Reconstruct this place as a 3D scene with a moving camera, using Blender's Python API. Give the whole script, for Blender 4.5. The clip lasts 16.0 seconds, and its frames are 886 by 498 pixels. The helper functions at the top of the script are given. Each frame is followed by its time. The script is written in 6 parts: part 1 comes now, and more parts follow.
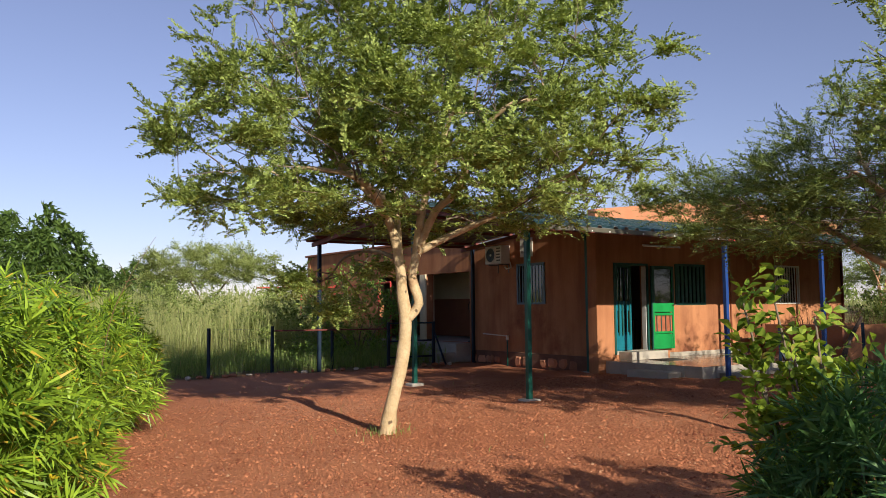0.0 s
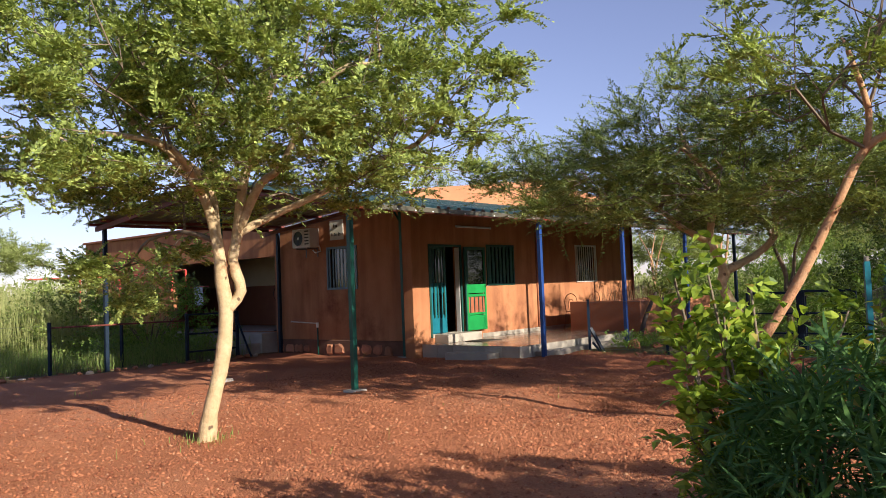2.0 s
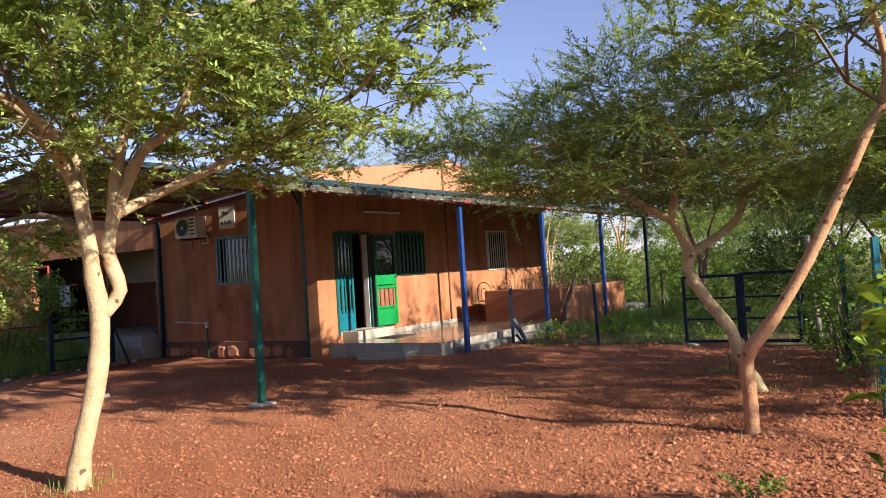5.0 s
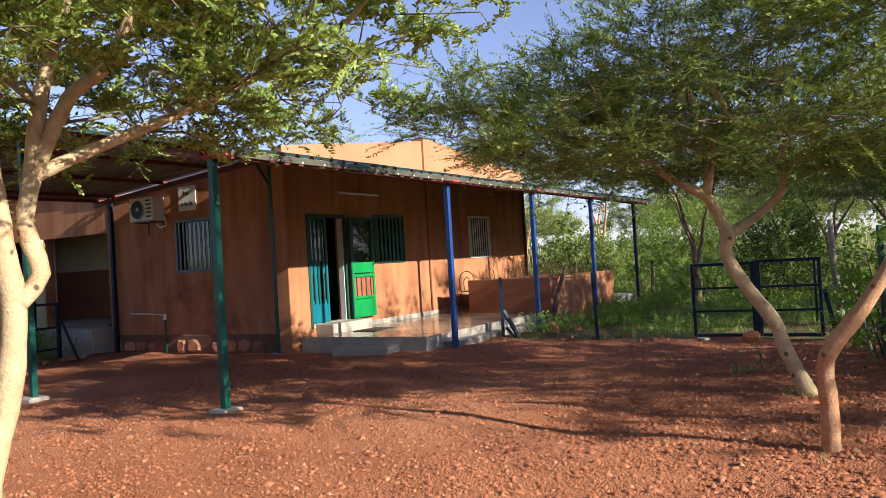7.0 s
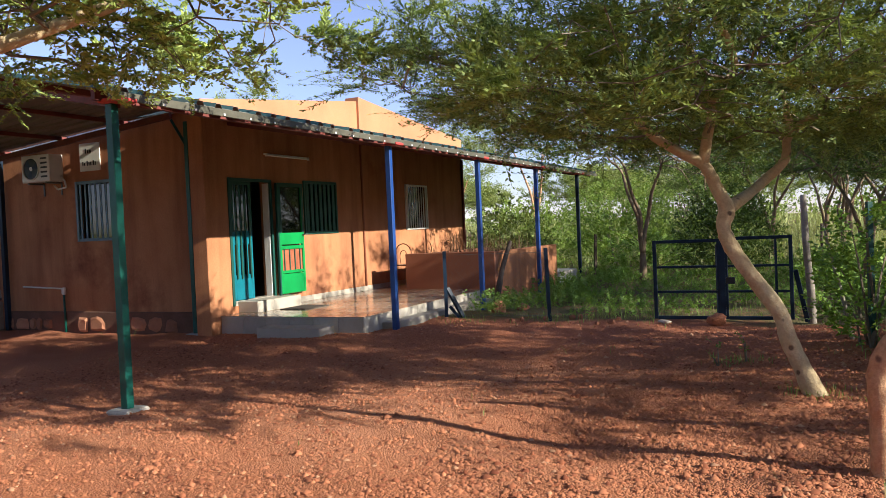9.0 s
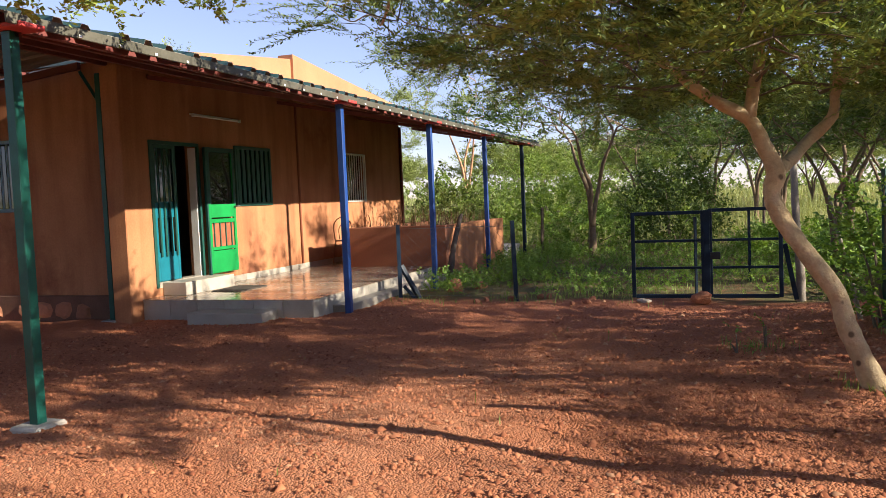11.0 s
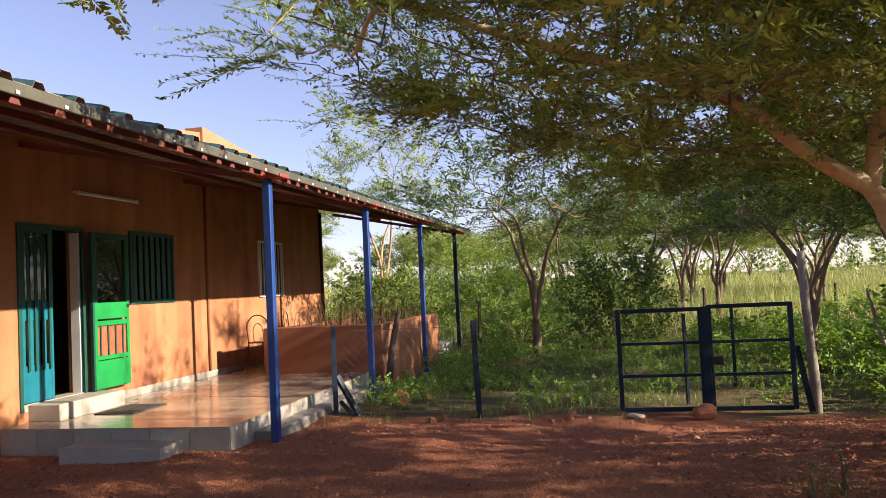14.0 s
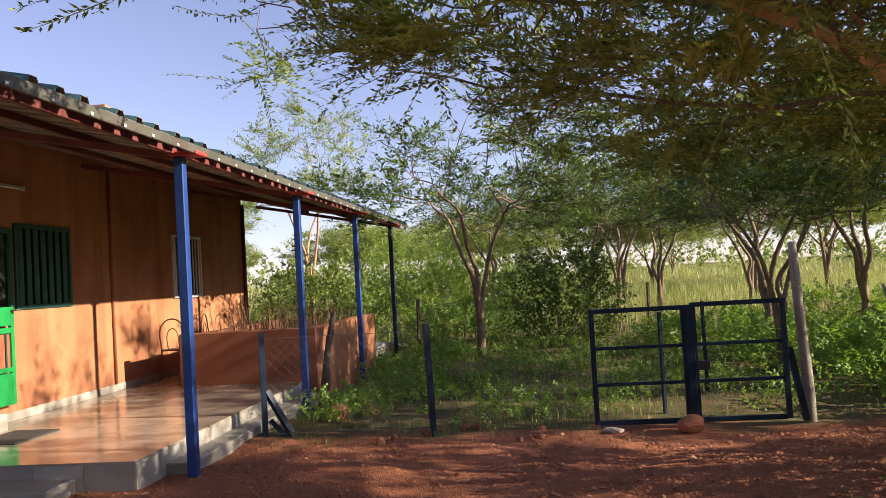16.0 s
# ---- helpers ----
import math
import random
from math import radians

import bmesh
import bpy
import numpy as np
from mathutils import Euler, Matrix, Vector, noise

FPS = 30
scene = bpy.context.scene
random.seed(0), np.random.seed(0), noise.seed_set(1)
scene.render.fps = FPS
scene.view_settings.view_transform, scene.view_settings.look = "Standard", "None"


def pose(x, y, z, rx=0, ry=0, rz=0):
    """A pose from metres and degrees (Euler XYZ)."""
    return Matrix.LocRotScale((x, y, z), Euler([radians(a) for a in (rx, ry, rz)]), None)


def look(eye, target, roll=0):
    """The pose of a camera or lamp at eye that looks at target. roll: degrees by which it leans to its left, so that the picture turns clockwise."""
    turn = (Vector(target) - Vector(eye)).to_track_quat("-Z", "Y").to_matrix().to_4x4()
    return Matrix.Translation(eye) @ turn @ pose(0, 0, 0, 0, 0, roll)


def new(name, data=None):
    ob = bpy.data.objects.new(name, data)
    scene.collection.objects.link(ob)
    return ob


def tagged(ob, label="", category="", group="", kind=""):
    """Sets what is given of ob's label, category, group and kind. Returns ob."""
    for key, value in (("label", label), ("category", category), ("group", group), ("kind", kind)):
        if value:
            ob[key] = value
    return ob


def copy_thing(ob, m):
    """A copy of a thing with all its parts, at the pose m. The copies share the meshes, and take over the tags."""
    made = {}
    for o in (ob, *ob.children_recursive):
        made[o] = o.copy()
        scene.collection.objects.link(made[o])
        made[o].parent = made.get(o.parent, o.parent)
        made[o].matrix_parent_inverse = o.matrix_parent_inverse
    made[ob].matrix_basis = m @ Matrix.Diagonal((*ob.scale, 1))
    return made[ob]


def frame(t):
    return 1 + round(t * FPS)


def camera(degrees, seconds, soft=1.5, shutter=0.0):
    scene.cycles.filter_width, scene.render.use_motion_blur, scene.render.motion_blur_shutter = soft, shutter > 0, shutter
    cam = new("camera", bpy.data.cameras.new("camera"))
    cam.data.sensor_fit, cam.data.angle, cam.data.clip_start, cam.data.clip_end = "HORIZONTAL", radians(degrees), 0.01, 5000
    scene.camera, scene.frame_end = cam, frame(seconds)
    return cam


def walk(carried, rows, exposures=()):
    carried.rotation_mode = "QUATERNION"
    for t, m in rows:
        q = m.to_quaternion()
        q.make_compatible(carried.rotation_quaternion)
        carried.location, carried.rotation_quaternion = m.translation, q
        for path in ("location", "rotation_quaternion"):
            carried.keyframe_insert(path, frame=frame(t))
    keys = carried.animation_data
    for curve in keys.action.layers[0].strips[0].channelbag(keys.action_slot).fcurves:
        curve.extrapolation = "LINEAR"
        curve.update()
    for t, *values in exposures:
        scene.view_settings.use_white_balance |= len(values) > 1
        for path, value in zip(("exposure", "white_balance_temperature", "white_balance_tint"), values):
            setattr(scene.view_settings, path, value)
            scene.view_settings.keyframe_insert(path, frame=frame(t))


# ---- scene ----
cam = camera(57.3, 16.0, 0.4)
METRES, EYE, TILT, LEAN, TURN = 10.1, 1.5, 0.0, 0.0, -34.6
PATH = [
    (0, (0.012, 0.01, 1.453), (1.143, 1.653, 1.596), -0.5),
    (0.5, (0.056, 0.215, 1.464), (1.275, 1.795, 1.594), -0.5),
    (1, (0.087, 0.446, 1.448), (1.411, 1.941, 1.558), -0.8),
    (1.5, (0.15, 0.708, 1.452), (1.575, 2.108, 1.555), -1.5),
    (2, (0.175, 0.96, 1.452), (1.69, 2.261, 1.547), -2.2),
    (2.5, (0.255, 1.201, 1.467), (1.837, 2.422, 1.559), -2.9),
    (3, (0.452, 1.468, 1.473), (2.067, 2.645, 1.559), -3.0),
    (3.5, (0.619, 1.725, 1.472), (2.258, 2.869, 1.542), -3.2),
    (4, (0.783, 1.984, 1.483), (2.439, 3.102, 1.543), -3.4),
    (6.5, (1.829, 3.098, 1.467), (3.551, 4.114, 1.514), -3.6),
    (7, (2.121, 3.398, 1.428), (3.85, 4.402, 1.458), -3.4),
    (7.5, (2.369, 3.593, 1.473), (4.107, 4.583, 1.484), -2.9),
    (8, (2.635, 3.853, 1.464), (4.4, 4.793, 1.456), -2.7),
    (8.5, (2.9, 4.098, 1.462), (4.691, 4.988, 1.435), -2.4),
    (9, (3.129, 4.254, 1.467), (4.942, 5.095, 1.415), -2.5),
    (9.2, (3.231, 4.336, 1.463), (5.057, 5.15, 1.401), -2.7),
    (11.3, (4.268, 5.469, 1.424), (6.166, 6.091, 1.318), -2.2),
    (11.5, (4.421, 5.547, 1.427), (6.325, 6.155, 1.339), -2.1),
    (12, (4.664, 5.72, 1.455), (6.585, 6.275, 1.415), -2.1),
    (12.5, (4.933, 5.896, 1.496), (6.87, 6.394, 1.513), -2.4),
    (13, (5.205, 6.081, 1.499), (7.148, 6.547, 1.568), -2.3),
    (13.5, (5.453, 6.246, 1.519), (7.404, 6.679, 1.608), -2.3),
    (14, (5.72, 6.434, 1.512), (7.677, 6.836, 1.602), -2.7),
    (14.5, (5.999, 6.565, 1.533), (7.961, 6.942, 1.626), -2.9),
    (15, (6.282, 6.695, 1.536), (8.253, 7.02, 1.627), -3.2),
    (15.5, (6.57, 6.843, 1.552), (8.551, 7.106, 1.626), -3.4),
    (16, (6.905, 6.924, 1.547), (8.893, 7.14, 1.617), -3.3),
]
walk(cam, [(t, look(eye, target, roll)) for t, eye, target, roll in PATH],
     [(0, 0.50, 5900, 10), (2.5, 0.94, 5850, 13), (6, 1.06, 5650, 10), (9, 1.16, 5600, 8), (12.5, 1.34, 6150, 13), (16, 1.28, 6150, 14)])

# ---- world, sun, exposure ----
SUN_TO = Vector((-0.09, -1.0, 0.402)).normalized()
world = bpy.data.worlds.new("sky_world")
world.use_nodes = True
scene.world = world
wn = world.node_tree
sky = wn.nodes.new("ShaderNodeTexSky")
sky.sky_type = "NISHITA"
sky.sun_disc = False
sky.sun_elevation = radians(21.9)
sky.sun_rotation = radians(185)
sky.air_density, sky.dust_density, sky.ozone_density = 1.0, 0.1, 3.0
wn.nodes["Background"].inputs["Strength"].default_value = 0.066
soft_sky = wn.nodes.new("ShaderNodeHueSaturation")
soft_sky.inputs["Saturation"].default_value, soft_sky.inputs["Value"].default_value = 0.76, 1.08
tint = wn.nodes.new("ShaderNodeMix")
tint.data_type, tint.blend_type = "RGBA", "MULTIPLY"
tint.inputs[0].default_value = 1.0
tint.inputs[7].default_value = (1.12, 0.98, 1.1, 1.0)
wn.links.new(sky.outputs["Color"], soft_sky.inputs["Color"])
wn.links.new(soft_sky.outputs["Color"], tint.inputs[6])
wn.links.new(tint.outputs[2], wn.nodes["Background"].inputs["Color"])
sun_data = bpy.data.lights.new("sun", "SUN")
sun_data.energy, sun_data.angle, sun_data.color = 5.0, radians(0.55), (1.0, 0.87, 0.655)
sun = new("sun", sun_data)
sun.matrix_world = look(SUN_TO * 50, (0, 0, 0))


# ---- materials ----
def nodes_of(name):
    m = bpy.data.materials.new(name)
    m.use_nodes = True
    nt = m.node_tree
    return m, nt, nt.nodes["Principled BSDF"]


def noise_node(nt, co, scale, detail=4.0, rough=0.55):
    n = nt.nodes.new("ShaderNodeTexNoise")
    n.inputs["Scale"].default_value, n.inputs["Detail"].default_value, n.inputs["Roughness"].default_value = scale, detail, rough
    nt.links.new(co, n.inputs["Vector"])
    return n.outputs["Fac"]


def mix_node(nt, fac, a, b, blend="MIX"):
    n = nt.nodes.new("ShaderNodeMix")
    n.data_type, n.blend_type = "RGBA", blend
    for sock, v in ((n.inputs[0], fac), (n.inputs[6], a), (n.inputs[7], b)):
        if isinstance(v, (int, float)):
            sock.default_value = v
        elif isinstance(v, tuple):
            sock.default_value = (*v, 1.0) if len(v) == 3 else v
        else:
            nt.links.new(v, sock)
    return n.outputs[2]


def math_node(nt, op, a, b=0.0, clamp=False):
    n = nt.nodes.new("ShaderNodeMath")
    n.operation, n.use_clamp = op, clamp
    for i, v in enumerate((a, b)):
        if isinstance(v, (int, float)):
            n.inputs[i].default_value = v
        else:
            nt.links.new(v, n.inputs[i])
    return n.outputs[0]


def ramp_node(nt, fac, lo, hi):
    n = nt.nodes.new("ShaderNodeMapRange")
    n.inputs[1].default_value, n.inputs[2].default_value = lo, hi
    nt.links.new(fac, n.inputs[0])
    return n.outputs[0]


def bump_node(nt, bsdf, height, strength, dist):
    b = nt.nodes.new("ShaderNodeBump")
    b.inputs["Strength"].default_value, b.inputs["Distance"].default_value = strength, dist
    nt.links.new(height, b.inputs["Height"])
    nt.links.new(b.outputs[0], bsdf.inputs["Normal"])


def surface(name, c1, c2, big=1.5, fine=45.0, rough=0.8, bump=0.3, dist=0.004, metal=0.0, speck=0.25, stain=None, piece=0.0, spec=0.4, streak=None):
    """A weathered surface: two colours in broad patches, fine grain, relief, stains, and a shade per piece."""
    m, nt, b = nodes_of(name)
    co = nt.nodes.new("ShaderNodeTexCoord").outputs["Object"]
    col = mix_node(nt, ramp_node(nt, noise_node(nt, co, big), 0.35, 0.65), c1, c2)
    grain = noise_node(nt, co, fine, 6.0, 0.65)
    col = mix_node(nt, speck, col, mix_node(nt, ramp_node(nt, grain, 0.3, 0.7), tuple(v * 0.55 for v in c1), tuple(min(1, v * 1.35) for v in c2)))
    if stain:
        col = mix_node(nt, ramp_node(nt, noise_node(nt, co, big * 0.55, 7.0, 0.7), 0.55, 0.72), col, stain)
    if streak:
        mp = nt.nodes.new("ShaderNodeMapping")
        mp.inputs["Scale"].default_value = (3.2, 3.2, 0.35)
        nt.links.new(co, mp.inputs["Vector"])
        col = mix_node(nt, math_node(nt, "MULTIPLY", ramp_node(nt, noise_node(nt, mp.outputs[0], 1.0, 6.0, 0.6), 0.45, 0.75), 0.55), col, streak)
    if piece:
        rnd = nt.nodes.new("ShaderNodeObjectInfo").outputs["Random"]
        col = mix_node(nt, piece, col, mix_node(nt, rnd, tuple(v * 0.5 for v in c1), tuple(min(1, v * 1.4) for v in c2)))
    nt.links.new(col, b.inputs["Base Color"])
    nt.links.new(math_node(nt, "ADD", rough - 0.08, math_node(nt, "MULTIPLY", grain, 0.16)), b.inputs["Roughness"])
    b.inputs["Metallic"].default_value = metal
    b.inputs["Specular IOR Level"].default_value = spec
    bump_node(nt, b, grain, bump, dist)
    return m


def knotted(m, scale=6.5, size=0.16, colour=(0.07, 0.04, 0.025)):
    """Small dark knots and scars over a bark."""
    nt = m.node_tree
    b = nt.nodes["Principled BSDF"]
    co = nt.nodes.new("ShaderNodeTexCoord").outputs["Object"]
    v = nt.nodes.new("ShaderNodeTexVoronoi")
    v.inputs["Scale"].default_value = scale
    wob = mix_node(nt, 0.12, co, nt.nodes.new("ShaderNodeTexNoise").outputs["Color"])
    nt.links.new(wob, v.inputs["Vector"])
    fac = ramp_node(nt, v.outputs["Distance"], size, size * 0.55)
    old = b.inputs["Base Color"].links[0].from_socket
    nt.links.new(mix_node(nt, math_node(nt, "MULTIPLY", fac, 0.85), old, colour), b.inputs["Base Color"])
    return m


def leafy(name, dark, light, dry=None, glow=0.35, rough=0.5):
    """Leaves: a shade for each leaf, light coming through, a little gloss."""
    m, nt, b = nodes_of(name)
    geo = nt.nodes.new("ShaderNodeNewGeometry")
    rnd = geo.outputs["Random Per Island"]
    co = nt.nodes.new("ShaderNodeTexCoord").outputs["Object"]
    col = mix_node(nt, rnd, dark, light)
    col = mix_node(nt, math_node(nt, "MULTIPLY", ramp_node(nt, noise_node(nt, co, 1.1, 3.0), 0.4, 0.7), 0.5), col, light)
    if dry:
        col = mix_node(nt, math_node(nt, "GREATER_THAN", rnd, 0.955), col, dry)
    nt.links.new(col, b.inputs["Base Color"])
    b.inputs["Roughness"].default_value = rough
    b.inputs["Specular IOR Level"].default_value = 0.3
    tr = nt.nodes.new("ShaderNodeBsdfTranslucent")
    nt.links.new(mix_node(nt, 1.0, col, (1.0, 1.0, 0.45), "MULTIPLY"), tr.inputs["Color"])
    mx = nt.nodes.new("ShaderNodeMixShader")
    mx.inputs[0].default_value = glow
    nt.links.new(b.outputs[0], mx.inputs[1])
    nt.links.new(tr.outputs[0], mx.inputs[2])
    nt.links.new(mx.outputs[0], nt.nodes["Material Output"].inputs["Surface"])
    return m


def ground_material():
    """Red laterite gravel in the yard, darker leaf-littered soil beyond its edges."""
    m, nt, b = nodes_of("laterite_ground")
    co = nt.nodes.new("ShaderNodeTexCoord").outputs["Object"]
    sep = nt.nodes.new("ShaderNodeSeparateXYZ")
    nt.links.new(co, sep.inputs[0])
    wob = math_node(nt, "MULTIPLY", math_node(nt, "SUBTRACT", noise_node(nt, co, 1.3, 5.0), 0.5), 1.6)
    ex = math_node(nt, "ADD", math_node(nt, "SUBTRACT", 15.0, sep.outputs[0]), wob)
    ey = math_node(nt, "ADD", math_node(nt, "SUBTRACT", 17.2, sep.outputs[1]), wob)
    es = math_node(nt, "ADD", math_node(nt, "ADD", sep.outputs[1], -1.6), wob)
    inside = math_node(nt, "MINIMUM", math_node(nt, "MINIMUM", ex, ey), math_node(nt, "ADD", es, 3.0))
    mask = ramp_node(nt, inside, -0.15, 0.25)
    broad = ramp_node(nt, noise_node(nt, co, 0.45, 5.0, 0.6), 0.35, 0.65)
    red = mix_node(nt, broad, (0.42, 0.135, 0.057), (0.56, 0.23, 0.112))
    # darker red towards the gate, its edge broken up by noise
    gateward = ramp_node(nt, math_node(nt, "ADD", sep.outputs[0], math_node(nt, "MULTIPLY", math_node(nt, "SUBTRACT", noise_node(nt, co, 0.7, 5.0, 0.6), 0.5), 9.0)), 8.5, 13.5)
    red = mix_node(nt, gateward, red, mix_node(nt, broad, (0.27, 0.078, 0.042), (0.37, 0.125, 0.07)))
    trodden = math_node(nt, "MULTIPLY", ramp_node(nt, noise_node(nt, co, 0.21, 4.0, 0.55), 0.46, 0.64), math_node(nt, "MULTIPLY", math_node(nt, "SUBTRACT", 1.0, gateward), 0.6))
    red = mix_node(nt, trodden, red, (0.63, 0.335, 0.205))
    vor = nt.nodes.new("ShaderNodeTexVoronoi")
    vor.inputs["Scale"].default_value = 72.0
    nt.links.new(co, vor.inputs["Vector"])
    red = mix_node(nt, 0.35, red, mix_node(nt, ramp_node(nt, vor.outputs["Color"], 0.1, 0.9), (0.20, 0.055, 0.025), (0.62, 0.265, 0.135)))
    fine = noise_node(nt, co, 90.0, 6.0, 0.7)
    red = mix_node(nt, 0.3, red, mix_node(nt, ramp_node(nt, fine, 0.3, 0.7), (0.20, 0.058, 0.027), (0.62, 0.29, 0.15)))
    soil = mix_node(nt, ramp_node(nt, noise_node(nt, co, 0.8, 6.0), 0.35, 0.65), (0.10, 0.085, 0.035), (0.20, 0.17, 0.075))
    soil = mix_node(nt, ramp_node(nt, noise_node(nt, co, 5.0, 6.0), 0.5, 0.7), soil, (0.21, 0.10, 0.05))
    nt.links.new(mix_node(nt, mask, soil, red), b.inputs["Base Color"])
    b.inputs["Roughness"].default_value = 0.95
    b.inputs["Specular IOR Level"].default_value = 0.15
    h = math_node(nt, "ADD", math_node(nt, "MULTIPLY", fine, 0.5), math_node(nt, "SUBTRACT", 0.6, vor.outputs["Distance"]))
    bump_node(nt, b, h, 1.0, 0.014)
    return m


def tile_material():
    m, nt, b = nodes_of("porch_tile_glaze")
    co = nt.nodes.new("ShaderNodeTexCoord").outputs["Object"]
    rnd = nt.nodes.new("ShaderNodeObjectInfo").outputs["Random"]
    col = mix_node(nt, ramp_node(nt, noise_node(nt, co, 2.2, 6.0, 0.6), 0.35, 0.7), (0.37, 0.295, 0.222), (0.44, 0.355, 0.272))
    col = mix_node(nt, 0.08, col, mix_node(nt, rnd, (0.38, 0.32, 0.25), (0.58, 0.50, 0.42)))
    nt.links.new(col, b.inputs["Base Color"])
    nt.links.new(ramp_node(nt, noise_node(nt, co, 3.0, 6.0), 0.0, 3.0), b.inputs["Roughness"])
    b.inputs["Specular IOR Level"].default_value = 0.5
    return m


M_ORANGE = surface("orange_plaster", (0.35, 0.143, 0.065), (0.46, 0.21, 0.10), 1.1, 38, 0.9, 0.25, 0.004, speck=0.22, stain=(0.19, 0.068, 0.036), spec=0.2, streak=(0.13, 0.046, 0.026))
M_PARAPET = surface("pale_orange_plaster", (0.42, 0.175, 0.085), (0.50, 0.22, 0.11), 1.3, 38, 0.88, 0.25, 0.004, speck=0.18, stain=(0.45, 0.22, 0.10))
M_BEIGE = surface("beige_plaster", (0.60, 0.50, 0.32), (0.68, 0.58, 0.40), 1.2, 40, 0.88, 0.2, 0.003, speck=0.15)
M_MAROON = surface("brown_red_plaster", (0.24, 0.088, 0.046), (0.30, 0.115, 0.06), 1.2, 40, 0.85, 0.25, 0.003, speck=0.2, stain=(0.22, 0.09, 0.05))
M_STONE = surface("plinth_stone", (0.28, 0.115, 0.06), (0.42, 0.19, 0.105), 5, 30, 0.9, 0.6, 0.01, speck=0.4, piece=0.5)
M_MORTAR = surface("plinth_mortar", (0.11, 0.055, 0.035), (0.17, 0.085, 0.055), 3, 50, 0.95, 0.5, 0.006)
M_CONCRETE = surface("grey_concrete", (0.30, 0.28, 0.25), (0.42, 0.39, 0.35), 2.2, 55, 0.8, 0.3, 0.003, stain=(0.26, 0.17, 0.12))
M_TILE = tile_material()
M_RISER = surface("grey_riser_tile", (0.32, 0.285, 0.235), (0.42, 0.375, 0.315), 3.0, 60, 0.5, 0.1, 0.001, speck=0.15, stain=(0.30, 0.22, 0.16), piece=0.3)
M_GROUT = surface("grout", (0.38, 0.32, 0.25), (0.44, 0.37, 0.29), 5, 80, 0.9)
M_GREENP = surface("green_enamel", (0.005, 0.055, 0.042), (0.008, 0.082, 0.062), 6, 70, 0.42, 0.15, 0.001, speck=0.2, stain=(0.012, 0.11, 0.07))
M_BLUEP = surface("blue_enamel", (0.013, 0.042, 0.18), (0.018, 0.062, 0.25), 6, 70, 0.42, 0.15, 0.001, speck=0.2, stain=(0.015, 0.04, 0.13))
M_NAVY = surface("dark_blue_paint", (0.006, 0.014, 0.030), (0.010, 0.024, 0.048), 6, 70, 0.5, 0.2, 0.001, speck=0.25, stain=(0.012, 0.016, 0.026), spec=0.25)
M_DARKGREEN = surface("dark_green_paint", (0.01, 0.055, 0.045), (0.015, 0.08, 0.06), 6, 70, 0.45, 0.15, 0.001, speck=0.2)
M_TEAL = surface("teal_paint", (0.008, 0.115, 0.155), (0.012, 0.15, 0.20), 5, 60, 0.4, 0.15, 0.001, speck=0.15)
M_LEAFGREEN = surface("bright_green_paint", (0.012, 0.20, 0.045), (0.016, 0.27, 0.06), 5, 60, 0.4, 0.15, 0.001, speck=0.15)
M_RED = surface("red_primer", (0.46, 0.045, 0.04), (0.58, 0.075, 0.06), 5, 60, 0.55, 0.2, 0.001, speck=0.25)
M_DARKRED = surface("dark_red_primer", (0.13, 0.035, 0.03), (0.19, 0.05, 0.04), 5, 60, 0.6, 0.2, 0.001, speck=0.25)
M_SHEET = surface("weathered_roof_sheet", (0.10, 0.14, 0.13), (0.17, 0.21, 0.19), 1.6, 30, 0.5, 0.15, 0.001, metal=0.35, speck=0.25, stain=(0.13, 0.085, 0.06))
M_SHEETG = surface("teal_roof_sheet", (0.05, 0.11, 0.105), (0.085, 0.16, 0.155), 1.6, 30, 0.42, 0.15, 0.001, metal=0.3, speck=0.25, stain=(0.12, 0.10, 0.08))
M_SHEETUNDER = surface("dull_sheet_underside", (0.20, 0.19, 0.17), (0.28, 0.26, 0.23), 1.6, 30, 0.6, 0.15, 0.001, metal=0.2, speck=0.2, stain=(0.16, 0.11, 0.08))
M_FASCIA = surface("grey_edge_strip", (0.075, 0.07, 0.05), (0.12, 0.11, 0.082), 3.0, 40, 0.6, 0.3, 0.003, metal=0.2, speck=0.3, stain=(0.10, 0.06, 0.04))
M_WHITE = surface("white_paint", (0.70, 0.69, 0.66), (0.80, 0.79, 0.76), 3, 50, 0.5, 0.1, 0.001, speck=0.1)
M_CREAM = surface("cream_casing", (0.62, 0.60, 0.52), (0.72, 0.70, 0.62), 3, 50, 0.45, 0.1, 0.001, speck=0.12, stain=(0.5, 0.45, 0.36))
M_BLACK = surface("black_plastic", (0.012, 0.012, 0.013), (0.025, 0.025, 0.026), 5, 60, 0.5, 0.1, 0.001)
M_CLOTH = surface("white_cloth", (0.62, 0.64, 0.68), (0.74, 0.76, 0.80), 4, 200, 0.95, 0.2, 0.002)
M_WIRE = surface("galvanised_wire", (0.15, 0.15, 0.145), (0.24, 0.235, 0.22), 8, 90, 0.6, 0.1, 0.001, metal=0.8)
M_RUST = surface("rusty_steel", (0.16, 0.07, 0.035), (0.28, 0.12, 0.06), 6, 70, 0.8, 0.3, 0.001, metal=0.2)
M_WOODPOST = surface("weathered_wood", (0.20, 0.165, 0.13), (0.34, 0.29, 0.24), 5, 60, 0.9, 0.6, 0.006, speck=0.4)
M_DARKWOOD = surface("dark_branch_wood", (0.05, 0.035, 0.025), (0.10, 0.07, 0.05), 5, 60, 0.9, 0.6, 0.006, speck=0.4)
